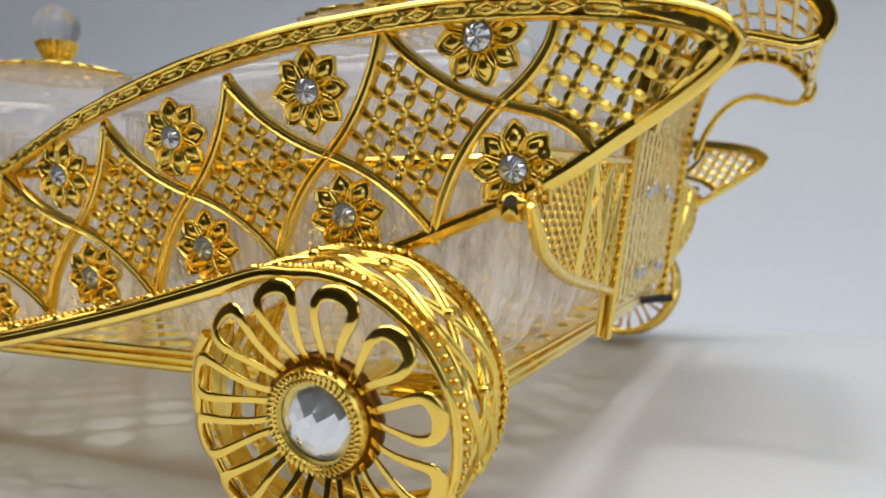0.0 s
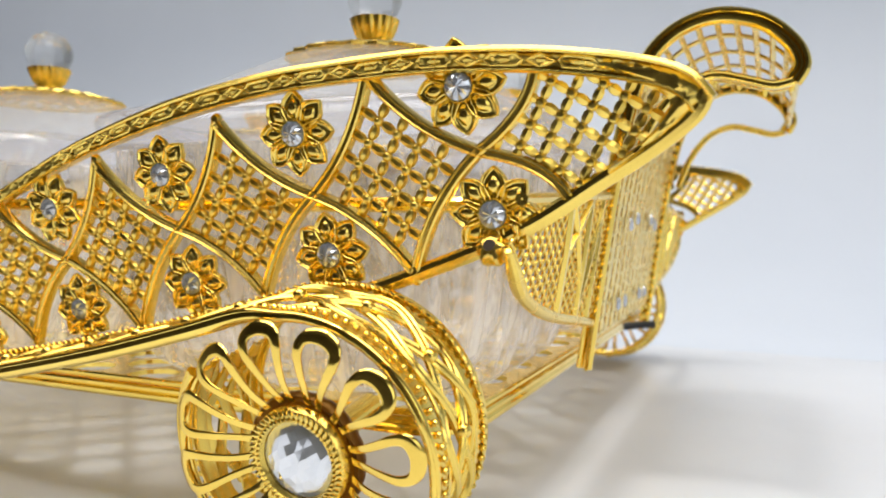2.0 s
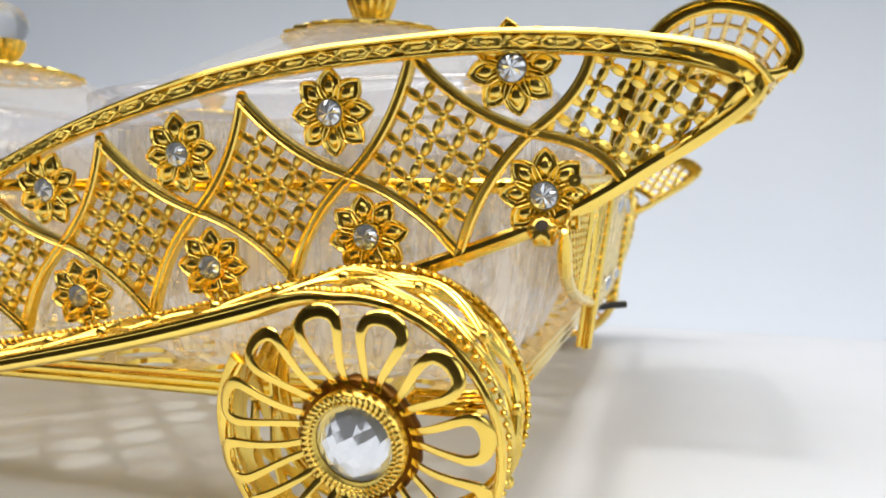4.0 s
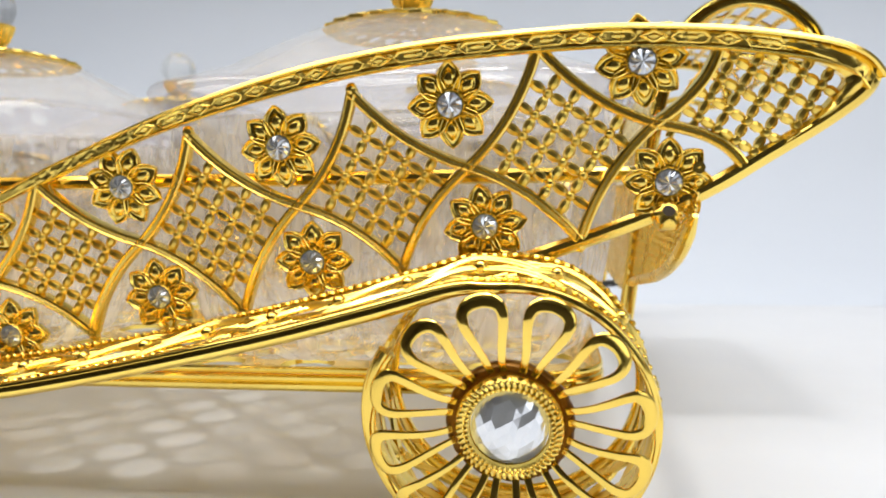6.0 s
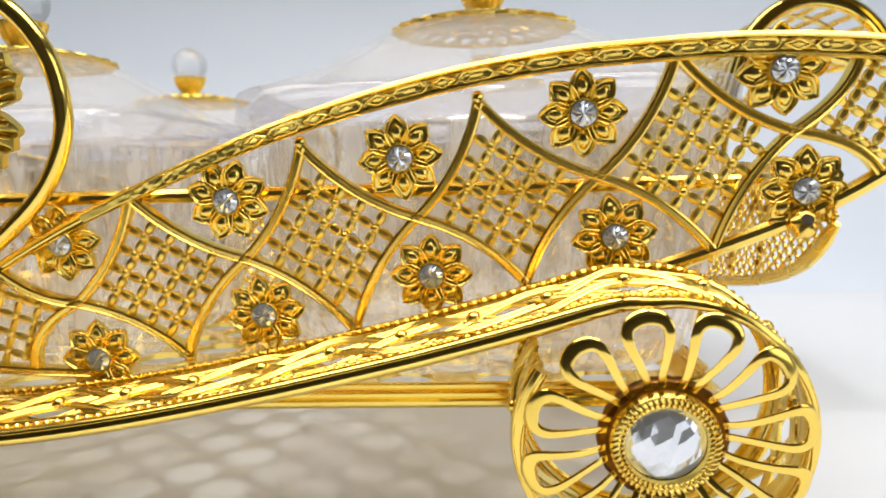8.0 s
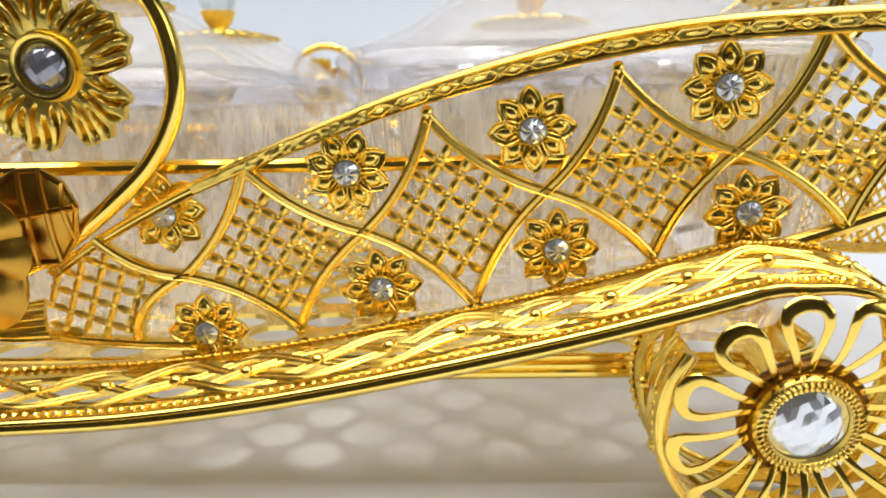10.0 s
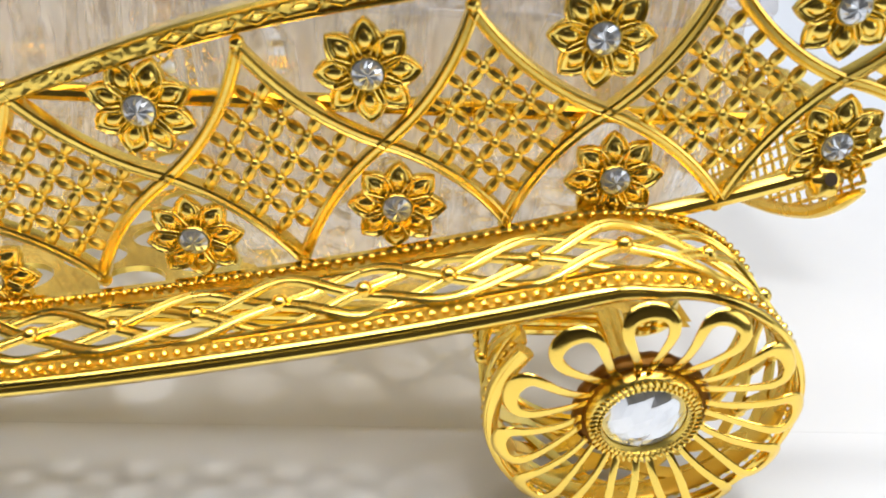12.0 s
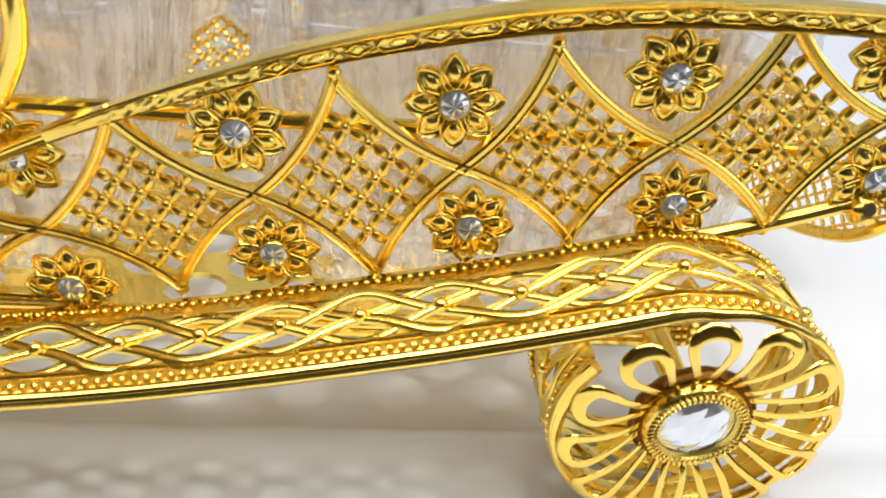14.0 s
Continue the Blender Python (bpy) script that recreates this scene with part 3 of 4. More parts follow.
def checker_gem_mesh(R, h, n, mat, jitter=0.22):
    """A domed stone cut in small squares."""
    g = Geo()
    rows = []
    for i in range(n + 1):
        for j in range(n + 1):
            u, v = 2 * i / n - 1, 2 * j / n - 1
            x, z = u * math.sqrt(1 - v * v / 2), v * math.sqrt(1 - u * u / 2)
            q = x * x + z * z
            c, s = math.cos(0.5), math.sin(0.5)
            jit = 0.0 if q > 0.99 else jitter * math.sin(5.1 * i + 3.7 * j)
            rows.append(V(R * (x * c - z * s), -(h * (1 - q ** 1.3) + jit), R * (x * s + z * c)))
    g.add(rows, grid_faces(n + 1, n + 1))
    return g.mesh("gem", mat, 0)


def petal_spoke_mesh():
    """One looped spoke of the wheel: a flat strap bent into a drop."""
    g = Geo()
    pts = [(11.2, 1.15), (13.9, 1.5), (16.6, 2.1), (19.7, 2.95), (22.4, 3.65), (24.6, 3.6), (26.0, 2.4), (26.6, 0.0)]
    loop = [(r, w) for r, w in pts] + [(r, -w) for r, w in reversed(pts[:-1])]
    path = smooth_path([Vector((r * MM, 0, w * MM)) for r, w in loop], 6)
    strap = [(u * MM, y * MM) for u, y in ((1.62, 0.0), (1.5, -0.35), (1.15, -0.55), (0.5, -0.62), (-0.5, -0.62), (-1.15, -0.55), (-1.5, -0.35), (-1.62, 0.0), (-1.3, 0.5), (1.3, 0.5))]
    flat_g = Geo()
    sweep(flat_g, path, strap, scale=lambda s: 0.47 + 0.36 * math.sin(math.pi * s) ** 4)
    dished = []
    for p in flat_g.v:
        r = Vector((p[0], 0, p[2])).length / MM
        d = 4.3 - 4.6 * max(0.0, (28.0 - r) / 17) ** 2.3 - 0.045 * max(0.0, r - 20.8) ** 2
        dished.append(Vector((p[0], p[1] - d * MM, p[2])))
    g.add(dished, flat_g.f)
    return g.mesh("petal_spoke", GOLD)


def hub_mesh():
    g = Geo()
    lathe(g, [(0.01, -1.0), (10.4, -1.0), (10.6, 0.2), (10.7, 1.0), (10.8, 1.6), (10.7, 2.4), (10.4, 3.6), (9.6, 4.6), (8.9, 4.9), (8.5, 4.4), (8.2, 4.8), (7.9, 4.3), (7.7, 3.2), (0.01, 3.0)], 56, "y",
          lambda a, k: 1 + (0.012 * math.cos(28 * a) if k in (2, 3) else 0))
    return g.mesh("hub", GOLD_CAST)


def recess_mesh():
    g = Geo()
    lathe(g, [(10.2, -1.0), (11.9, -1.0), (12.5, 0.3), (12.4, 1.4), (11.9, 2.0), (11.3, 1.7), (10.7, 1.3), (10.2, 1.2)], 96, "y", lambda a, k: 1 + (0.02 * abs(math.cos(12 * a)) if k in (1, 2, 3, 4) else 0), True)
    return g.mesh("recess_ring", RECESS_SHADE)


def rope_mesh():
    g = Geo()
    for j in range(52):
        a = 2 * math.pi * j / 52
        ax = Vector((math.cos(a + 0.45), -0.1, math.sin(a + 0.45)))
        grain(g, V(9.5 * math.cos(a), -4.75, 9.5 * math.sin(a)), ax, 0.00095, 0.00042, 6, 5)
        grain(g, V(8.35 * math.cos(a), -4.6, 8.35 * math.sin(a)), ax, 0.0005, 0.0004, 6, 4)
    return g.mesh("rope_ring", GOLD_CAST)


def wheel_back_mesh():
    g = Geo()
    path = [V(HUB[0] + 27.0 * math.cos(2 * math.pi * j / 64), 0, HUB[1] + 27.0 * math.sin(2 * math.pi * j / 64)) for j in range(64)]
    for y in (-2.0,):
        sweep(g, [p + Vector((0, y * MM, 0)) for p in path], prof(0.7, 0.8), closed=True)
    tube(g, [V(HUB[0], -20, HUB[1]), V(HUB[0], 2, HUB[1])], 0.003, 12)
    return g.mesh("axle", GOLD)


def loop_mesh():
    g = Geo()
    pts = [(-157, 55), (-150, 58.2), (-143, 62.6), (-133, 70), (-123.5, 78.6), (-117.6, 88), (-115.6, 97.5), (-117.6, 108.5), (-124.5, 117.6), (-135, 121.6), (-146, 119), (-153.5, 111), (-155.5, 101), (-152, 93), (-147, 92)]
    tube(g, [p + Vector((0, -0.0015, 0)) for p in flat(pts, 0, 8)], 0.0020, 12, taper=lambda s: 1.0 if s < 0.75 else 1.0 - 1.6 * (s - 0.75))
    return g.mesh("scroll_wire", GOLD)


def blossom_petal_meshes():
    """Five broad petals with carved flame-like ridges and pointed, ruffled ends."""
    petals = []
    nu, nv = 24, 97
    for p in range(5):
        g = Geo()
        a0 = radians(97 - 72 * p)
        top, back = [], []
        for i in range(nu + 1):
            u = i / nu
            for j in range(nv):
                v = -1 + 2 * j / (nv - 1)
                saw = ((v + 0.05 * math.sin(3 * p)) * 2.2 + 0.5) % 1.0
                lobes = 1.5 * abs(2 * saw - 1) - 0.5
                reach = 16.4 - 5.8 * (max(0.0, abs(v) - 0.52) / 0.48) ** 1.4 + lobes + 0.4 * math.sin(5 * v + 2 * p)
                r = 5.4 + (reach - 5.4) * u
                a = a0 + v * radians(36.5)
                wav = 2.0 * math.sin(4.2 * u + 2.3 * p + 2.1 * v) * u
                comb = 0.5 - 0.5 * math.cos(2 * math.pi * (3.7 * v + 0.28 * wav + 0.3 * p))
                slot = max(0.0, min(1.0, (comb - 0.42) * 3.5)) - 0.35 * max(0.0, comb - 0.93) / 0.07
                groove = max(0.0, min(1.0, (u - 0.30 - 0.10 * math.sin(11 * v + p)) * 6, (0.96 - u) * 7))
                h = 3.0 + 0.9 * math.sin(2.2 * u) - 1.2 * u * u - 1.8 * groove * slot + 0.5 * max(0.0, (u - 0.86) / 0.14)
                h += 0.5 * (1 - abs(v)) * math.sin(math.pi * u)
                top.append(V(r * math.cos(a), -h, r * math.sin(a)))
                back.append(V(r * math.cos(a), -h + 2.2 + 0.6 * (1 - u), r * math.sin(a)))
        n = len(top)
        rim = [(nu * nv + j, nu * nv + j + 1, n + nu * nv + j + 1, n + nu * nv + j) for j in range(nv - 1)]
        rim += [(i * nv, (i + 1) * nv, n + (i + 1) * nv, n + i * nv) for i in range(nu)]
        rim += [(i * nv + nv - 1, (i + 1) * nv + nv - 1, n + (i + 1) * nv + nv - 1, n + i * nv + nv - 1) for i in range(nu)]
        back_faces = [tuple(x + n for x in f) for f in grid_faces(nu + 1, nv)]
        g.add(top + back, grid_faces(nu + 1, nv) + back_faces + rim)
        petals.append(g.mesh("petal", BLOSSOM_GOLD, 50))
    return petals


def blossom_mesh():
    """The raised ring in the middle of the blossom."""
    g = Geo()
    lathe(g, [(0.01, 2.6), (5.6, 2.6), (6.2, 3.4), (6.5, 4.3), (6.2, 4.9), (5.6, 4.8), (5.2, 4.2), (4.9, 3.6), (0.01, 3.4)], 40, "y")
    return g.mesh("blossom", GOLD_CAST, 50)


def leaf_mesh():
    """A folded leaf: two smooth halves meeting in a fold, with thin raised ribs and a raised edge."""
    g = Geo()
    tip, root = Vector((18.8, 0, 11.3)), Vector((3, 0, 8.5))
    halves = ([(2, 15.5), (7, 18.2), (11.5, 18.4), (15.8, 15.4)], [(3, 0), (8, -1.5), (13, -1.2), (16.8, 4)])
    fold_y, wing_y = -2.6, (0.2, -0.4)
    for side, far in zip(wing_y, halves):
        mid = [root.lerp(tip, t) for t in (0.08, 0.36, 0.64, 0.86)]
        rows, back = [], []
        for m_, (x, z) in zip(mid, far):
            for k in range(7):
                t = k / 6
                y = fold_y + (side - fold_y) * t ** 1.15 - 0.35 * math.sin(math.pi * t)
                rows.append(V(m_.x + (x - m_.x) * t, y, m_.z + (z - m_.z) * t))
        rows += [V(tip.x, fold_y + (side - fold_y) * t * 0.3, tip.z) for t in (k / 6 for k in range(7))]
        n = len(rows)
        back = [r + Vector((0, 0.0009, 0)) for r in rows]
        f = grid_faces(5, 7)
        g.add(rows + back, f + [tuple(q + n for q in face) for face in f])
        for c in range(4):
            tube(g, [r + Vector((0, -0.0002, 0)) for r in rows[c * 7:c * 7 + 7]], 0.00062, 6)
        tube(g, [rows[c * 7 + 6] for c in range(5)], 0.0007, 6)
        if side == wing_y[0]:
            tube(g, [rows[c * 7] for c in range(5)], 0.0007, 6)
    return g.mesh("leaf", AMBER, 40)


def cupped_petal_mesh():
    """A broad cupped petal of the satin flower, root at the origin, reaching along x."""
    g = Geo()
    nu, nv = 10, 28
    top, back = [], []
    for i in range(nu + 1):
        q = max(i / nu, 0.02)
        for j in range(nv):
            a = 2 * math.pi * j / nv
            x, z = q * math.cos(a), q * math.sin(a)
            lip = 0.35 * max(0.0, (q - 0.85) / 0.15)
            y = -2.6 - 3.2 * (1 - q * q) - lip - 1.2 * x
            wide = 5.4 + 0.7 * x + 0.35 * math.cos(3 * a + 0.6)
            top.append(V(6.0 + 6.0 * x, y, wide * z))
            back.append(V(6.0 + 6.0 * x, y + 0.8 * (1 - 0.6 * (i == nu)), wide * z))
    n = len(top)
    f = grid_faces(nu + 1, nv, False, True)
    rim = [(nu * nv + j, nu * nv + (j + 1) % nv, n + nu * nv + (j + 1) % nv, n + nu * nv + j) for j in range(nv)]
    g.add(top + back, f + [tuple(q + n for q in face) for face in f] + rim)
    return g.mesh("petal", AMBER, 60)


def bow_mesh():
    """A ruffled gold leaf under the flower, its folds running lengthwise."""
    g = Geo()
    nu, nv = 14, 25
    rows = []
    for i in range(nu + 1):
        u = i / nu
        for j in range(nv):
            v = -1 + 2 * j / (nv - 1)
            rows.append(V(-171 + 22 * u, -7 - 2.6 * math.sin(math.pi * u) - 0.75 * abs(math.cos(3.1 * math.pi * v)) + 2.0 * v * v,
                          46.4 - 0.8 * u + v * (3.0 + 1.9 * u)))
    n = len(rows)
    f = grid_faces(nu + 1, nv)
    rim = [(nu * nv + j, nu * nv + j + 1, n + nu * nv + j + 1, n + nu * nv + j) for j in range(nv - 1)]
    for e in (0, nv - 1):
        rim += [(i * nv + e, (i + 1) * nv + e, n + (i + 1) * nv + e, n + i * nv + e) for i in range(nu)]
    g.add(rows + [r + Vector((0, 0.0014, 0)) for r in rows], f + [tuple(q + n for q in face) for face in f] + rim)
    return g.mesh("bow_leaf", GOLD_CAST, 40)


def knob_mesh():
    g = Geo()
    lathe(g, [(0.01, -2.5), (2.6, -2.4), (3.6, -0.8), (3.9, 1.0), (3.4, 2.8), (2.2, 3.8), (1.5, 3.9), (1.3, 3.0), (0.01, 2.8)], 40, "y", lambda a, k: 1 + (0.07 * math.cos(6 * a) if k in (2, 3, 4) else 0))
    return g.mesh("screw_knob", GOLD_CAST)


def screw_hole_mesh():
    g = Geo()
    lathe(g, [(0.01, 3.0), (1.6, 3.0), (1.5, 3.95), (0.01, 4.0)], 12, "y")
    return g.mesh("screw", DARK)


def sway(x):
    """How far the openwork side bows inwards (mm): flush at its tip, deepest along the middle."""
    k = max(0.0, min(1.0, (42 - x) / 75))
    return 2.4 * k * k * (3 - 2 * k) - 1.1 * max(0.0, min(1.0, (-95 - x) / 40))


def bowed_in(me):
    for v in me.vertices:
        v.co.y += sway(v.co.x / MM) * MM
    return me


SIDE_PARTS = [
    ("top_rail", bowed_in(top_rail_mesh()), ""), ("rail_pattern", bowed_in(rail_pattern_mesh()), ""), ("rail_bed", bowed_in(rail_bed_mesh()), ""), ("lower_rail", bowed_in(low_rail_mesh()), ""), ("tip_plate", bowed_in(tip_mesh()), ""),
    ("front_rim", band_rails_mesh(), ""), ("back_rim", back_rail_mesh(), ""), ("bead_bed", bead_bed_mesh(-2.4), ""), ("bead_bed", bead_bed_mesh(-22.3), ""),
    ("axle", wheel_back_mesh(), ""), ("scroll_wire", loop_mesh(), ""), ("bow_leaf", bow_mesh(), ""),
    ("diamond_frame", bowed_in(end_frame_mesh()), ""), ("diamond_frame", bowed_in(tip_frame_mesh()), ""), ("lattice", bowed_in(end_lattice_mesh()), ""), ("lattice", bowed_in(tip_lattice_mesh()), "")]
SIDE_PARTS += [("diamond_frame", bowed_in(diamond_mesh(k)), "") for k in range(4)]
SIDE_PARTS += [("lattice", bowed_in(diamond_lattice_mesh(k)), "") for k in range(4)]
SIDE_PARTS += [("braid_strand", strand_mesh(k * math.pi / 2), "") for k in range(4)]
FLOWER, FLOWER_PETAL, FLOWER_GEM = flower_mesh(), flower_petal_mesh(), brilliant_mesh(2.8, 1.9, 8, 1.1)
RECESS = recess_mesh()
SPOKE, HUB_M, ROPE, HUB_GEM = petal_spoke_mesh(), hub_mesh(), rope_mesh(), checker_gem_mesh(7.6, 2.4, 8, GEM, 0.17)
BLOSSOM, BLOSSOM_PETALS, BLOSSOM_GEM = blossom_mesh(), blossom_petal_meshes(), checker_gem_mesh(4.4, 2.9, 5, SMOKE, 0.12)
LEAF, CUPPED, KNOT, KNOB, SCREW = leaf_mesh(), cupped_petal_mesh(), knot_mesh(), knob_mesh(), screw_hole_mesh()
FLOWERS = [(-123.4, 65.9), (-83.5, 75.4), (-45.2, 83.6), (-6.9, 91.8), (32.0, 99.3), (-117.2, 39.2), (-77.5, 49.2), (-39.5, 57.7), (-0.1, 65.8), (37.9, 75.0)]

PETAL_AT = (36, -16, -76, 100, 170)
BEADING_REST, BEADING_ALL, SMALL_BEAD = beading_mesh(set(NEAR_BEADS)), beading_mesh(set()), small_bead_mesh()
for q, M in enumerate(QUARTERS):
    tagged(place("beading", BEADING_ALL if q else BEADING_REST, stand, M), "rows of tiny gold beads", "", "", "stuff")
    if q == 0:
        for k in NEAR_BEADS:
            place("edge_bead", SMALL_BEAD, stand, M @ Matrix.Translation(bead_at(k)))
    for nm, me, lab in SIDE_PARTS:
        place(nm, me, stand, M, lab)
    for n, (x, z) in enumerate(FLOWERS):
        fl = place("flower", FLOWER, stand, M @ Matrix.Translation(V(x - (1.0 if n == 0 else 0.0), (3.6 if n == 0 else -0.4) + sway(x), z + 0.3)) @ Matrix.Rotation(0.40 if n == 1 else 0.09 * math.sin(3 * n), 4, "Y"), "eight-petalled gold flower")
        place("gem", FLOWER_GEM, fl, None, "clear faceted rhinestone")
        for k in range(8):
            place("petal", FLOWER_PETAL, fl, Matrix.Rotation(-(2 * math.pi * k / 8 + 0.07), 4, "Y"))
    hub = place("wheel_hub", HUB_M, stand, M @ Matrix.Translation(V(HUB[0], -22.6, HUB[1])))
    place("rope_ring", ROPE, hub)
    place("recess_ring", RECESS, hub, None, "gold recess ring, its shade put into the dark brown colour")
    place("gem", HUB_GEM, hub, Matrix.Translation(V(0, -3.4, 0)), "large clear checker-cut crystal")
    for k in range(12):
        place("petal_spoke", SPOKE, stand, M @ Matrix.Translation(V(HUB[0], -25.2, HUB[1])) @ Matrix.Rotation(-radians(11 + 30 * k), 4, "Y"))
    for i in NODE_AT:
        place("bead", KNOT, stand, M @ Matrix.Translation(RUN[i] + NOR[i] * 0.0006 + Vector((0, -0.0123, 0))))
    bl = place("blossom", BLOSSOM, stand, M @ Matrix.Translation(V(-139.0, -2.0, 99.0)), "large five-petalled gold blossom")
    for me in BLOSSOM_PETALS:
        place("petal", me, bl)
    place("gem", BLOSSOM_GEM, bl, Matrix.Translation(V(0, -3.9, 0)), "grey domed crystal")
    place("leaf", LEAF, stand, M @ Matrix.Translation(V(-157, -4, 60)))
    for k in range(5):
        turn = Matrix.Rotation(-radians(PETAL_AT[k]), 4, "Y") @ Matrix.Rotation(radians(8 * math.sin(5 * k)), 4, "X")
        place("petal", CUPPED, stand, M @ Matrix.Translation(V(-160, -5.5 - 0.5 * (k % 2), 64.0)) @ turn @ Matrix.Scale(1.5 if k == 2 else 1.12, 4), "satin amber-gold flower petal")
    for x, z in ((-153.4, 68), (-153.8, 63.4), (-157.5, 66)):
        place("gem", FLOWER_GEM, stand, M @ Matrix.Translation(V(x, -12.0, z)) @ Matrix.Scale(0.5, 4), "tiny clear crystal bead in the satin flower")
    kn = place("screw_knob", KNOB, stand, M @ Matrix.Translation(V(37.8, -1.4, 68.0)) @ Matrix.Rotation(radians(-35), 4, 'X') @ Matrix.Scale(0.82, 4))
    place("screw", SCREW, kn)

# tray of the stand: rims, pierced floor, ends
RIM_Y, END_X = 133.4, 26.0


def rim_path(z, dx, dy, r=14.0):
    pts = []
    x1, x0, y0, y1 = END_X + dx, 2 * XC - END_X - dx, YC - RIM_Y - dy, YC + RIM_Y + dy
    for cx, cy, a in ((x1 - r, y0 + r, -90), (x1 - r, y1 - r, 0), (x0 + r, y1 - r, 90), (x0 + r, y0 + r, 180)):
        for k in range(7):
            b = radians(a + 15 * k)
            pts.append(V(cx + r * math.cos(b) - XC, cy + r * math.sin(b) - YC, z))
    return pts


g = Geo()
tube(g, rim_path(79.2, 12, 0), 0.0017, 10, True)
place("upper_rim", g.mesh("upper_rim", GOLD), stand)
g = Geo()
tube(g, rim_path(33.2, 0, -7), 0.0009, 10, True)
tube(g, rim_path(31.1, 0, -7), 0.0011, 10, True)
tube(g, rim_path(29.2, 0, -7), 0.0013, 10, True)
place("lower_rim", g.mesh("lower_rim", GOLD), stand)


def floor_mesh():
    """The pierced floor plate: round holes on a diagonal net."""
    g = Geo()
    px, py, z0, z1, seg = 12.3, 12.15, 30.2, 31.6, 24
    x0, x1, y0, y1 = 2 * XC - END_X, END_X, YC - RIM_Y + 7.6, YC + RIM_Y - 7.6
    keep = lambda q: (min(max(q[0], x0), x1), min(max(q[1], y0), y1))
    for i in range(-29, 8):
        for j in range(-6, 18):
            x, y = -36.5 + px * i, 50.9 + py * j
            if (i + j) % 2 or not (x0 - 12 < x < x1 + 12 and y0 - 12 < y < y1 + 12):
                continue
            ways = [2 * math.pi * k / seg for k in range(seg)]
            reach = [1 / (abs(math.cos(a)) / px + abs(math.sin(a)) / py) for a in ways]
            outer = [keep((x + R * math.cos(a), y + R * math.sin(a))) for a, R in zip(ways, reach)]
            if x0 + 8 < x < x1 - 8 and y0 + 8 < y < y1 - 8:
                inner = [(x + 7.1 * math.cos(a), y + 7.1 * math.sin(a)) for a in ways]
                rows = [V(a - XC, b - YC, z) for ring, z in ((outer, z1), (inner, z1), (inner, z0), (outer, z0)) for a, b in ring]
                g.add(rows, grid_faces(4, seg, False, True)[:3 * seg])
            else:
                for z in (z1, z0):
                    g.add([V(a - XC, b - YC, z) for a, b in outer], [tuple(range(seg))])
    me = g.mesh("floor_plate", GOLD, 0)
    bm = bmesh.new()
    bm.from_mesh(me)
    bmesh.ops.remove_doubles(bm, verts=bm.verts, dist=2e-5)
    bmesh.ops.dissolve_degenerate(bm, dist=2e-5, edges=bm.edges)
    bm.to_mesh(me)
    bm.free()
    return me


place("floor_plate", floor_mesh(), stand)

# filigree divider in the middle of four jars
g = Geo()
tri = [(-143, 33), (-141, 50), (-110, 73), (-79, 50), (-77, 33)]
chain_lattice(g, tri, (-110, 50), (3.1, 2.3), (-3.1, 2.3), 0, 0.46, 0.8, 16)
edge = [V(x, 0, z) for x, z in tri]
tube(g, edge, 0.0011, 8)
for a, b in zip(edge, edge[1:]):
    for k in range(int((b - a).length / 0.0022)):
        grain(g, a.lerp(b, k * 0.0022 / (b - a).length) + Vector((0, -0.001, 0)), YAX, 0.0009, 0.0009)
div = place("divider", g.mesh("divider", GOLD), stand, BACK @ Matrix.Translation(V(0, 125.4, 0)), "triangular gold filigree divider")
DIV_GEM = brilliant_mesh(2.3, 1.4, 10, 0.5)
for x, z in ((-110, 64), (-117, 55), (-103, 55)):
    place("gem", DIV_GEM, div, Matrix.Translation(V(x, -0.8, z)), "small clear rhinestone")

# end handles: two leaning posts, an openwork ribbon that rolls over into a crescent grip
POST_Y = (70.0, 185.0)
OUTER = [(37.4, 33.5), (40.2, 55), (43.6, 80), (46.6, 98), (50.0, 112), (54.5, 123), (62, 130), (72, 132.8), (83, 130.5), (90.5, 124.5), (93.3, 118.5), (91.3, 114.0)]
INNER = [(91.3, 114.0), (86.5, 113.2), (80, 115.0), (72, 116.8), (64.5, 114.6), (58.5, 109), (54.0, 101.5), (50.5, 92)]


def cross_path(pts, y):
    return smooth_path([V(x, y, z) for x, z in pts], 6)


def handle_rail_mesh(y):
    g = Geo()
    sweep(g, cross_path(OUTER, y), [(u * MM, w * MM) for u, w in ((2.4, 0.0), (2.2, -1.0), (1.5, -1.7), (0.8, -1.5), (0.3, -0.5), (-0.3, -0.5), (-0.8, -1.5), (-1.5, -1.7), (-2.2, -1.0), (-2.4, 0.0), (-2.2, 1.0), (-1.5, 1.7), (-0.8, 1.5), (-0.3, 0.5), (0.3, 0.5), (0.8, 1.5), (1.5, 1.7), (2.2, 1.0))])
    sweep(g, cross_path(INNER, y), prof(1.2, 1.3))
    inward = 2.6 if y < YC else -2.6
    for p in resample(cross_path(OUTER[:6], y + inward), 0.004):
        grain(g, p, Vector((0, 0, 1)), 0.0015, 0.0010)
    return g.mesh("handle_post", GOLD)


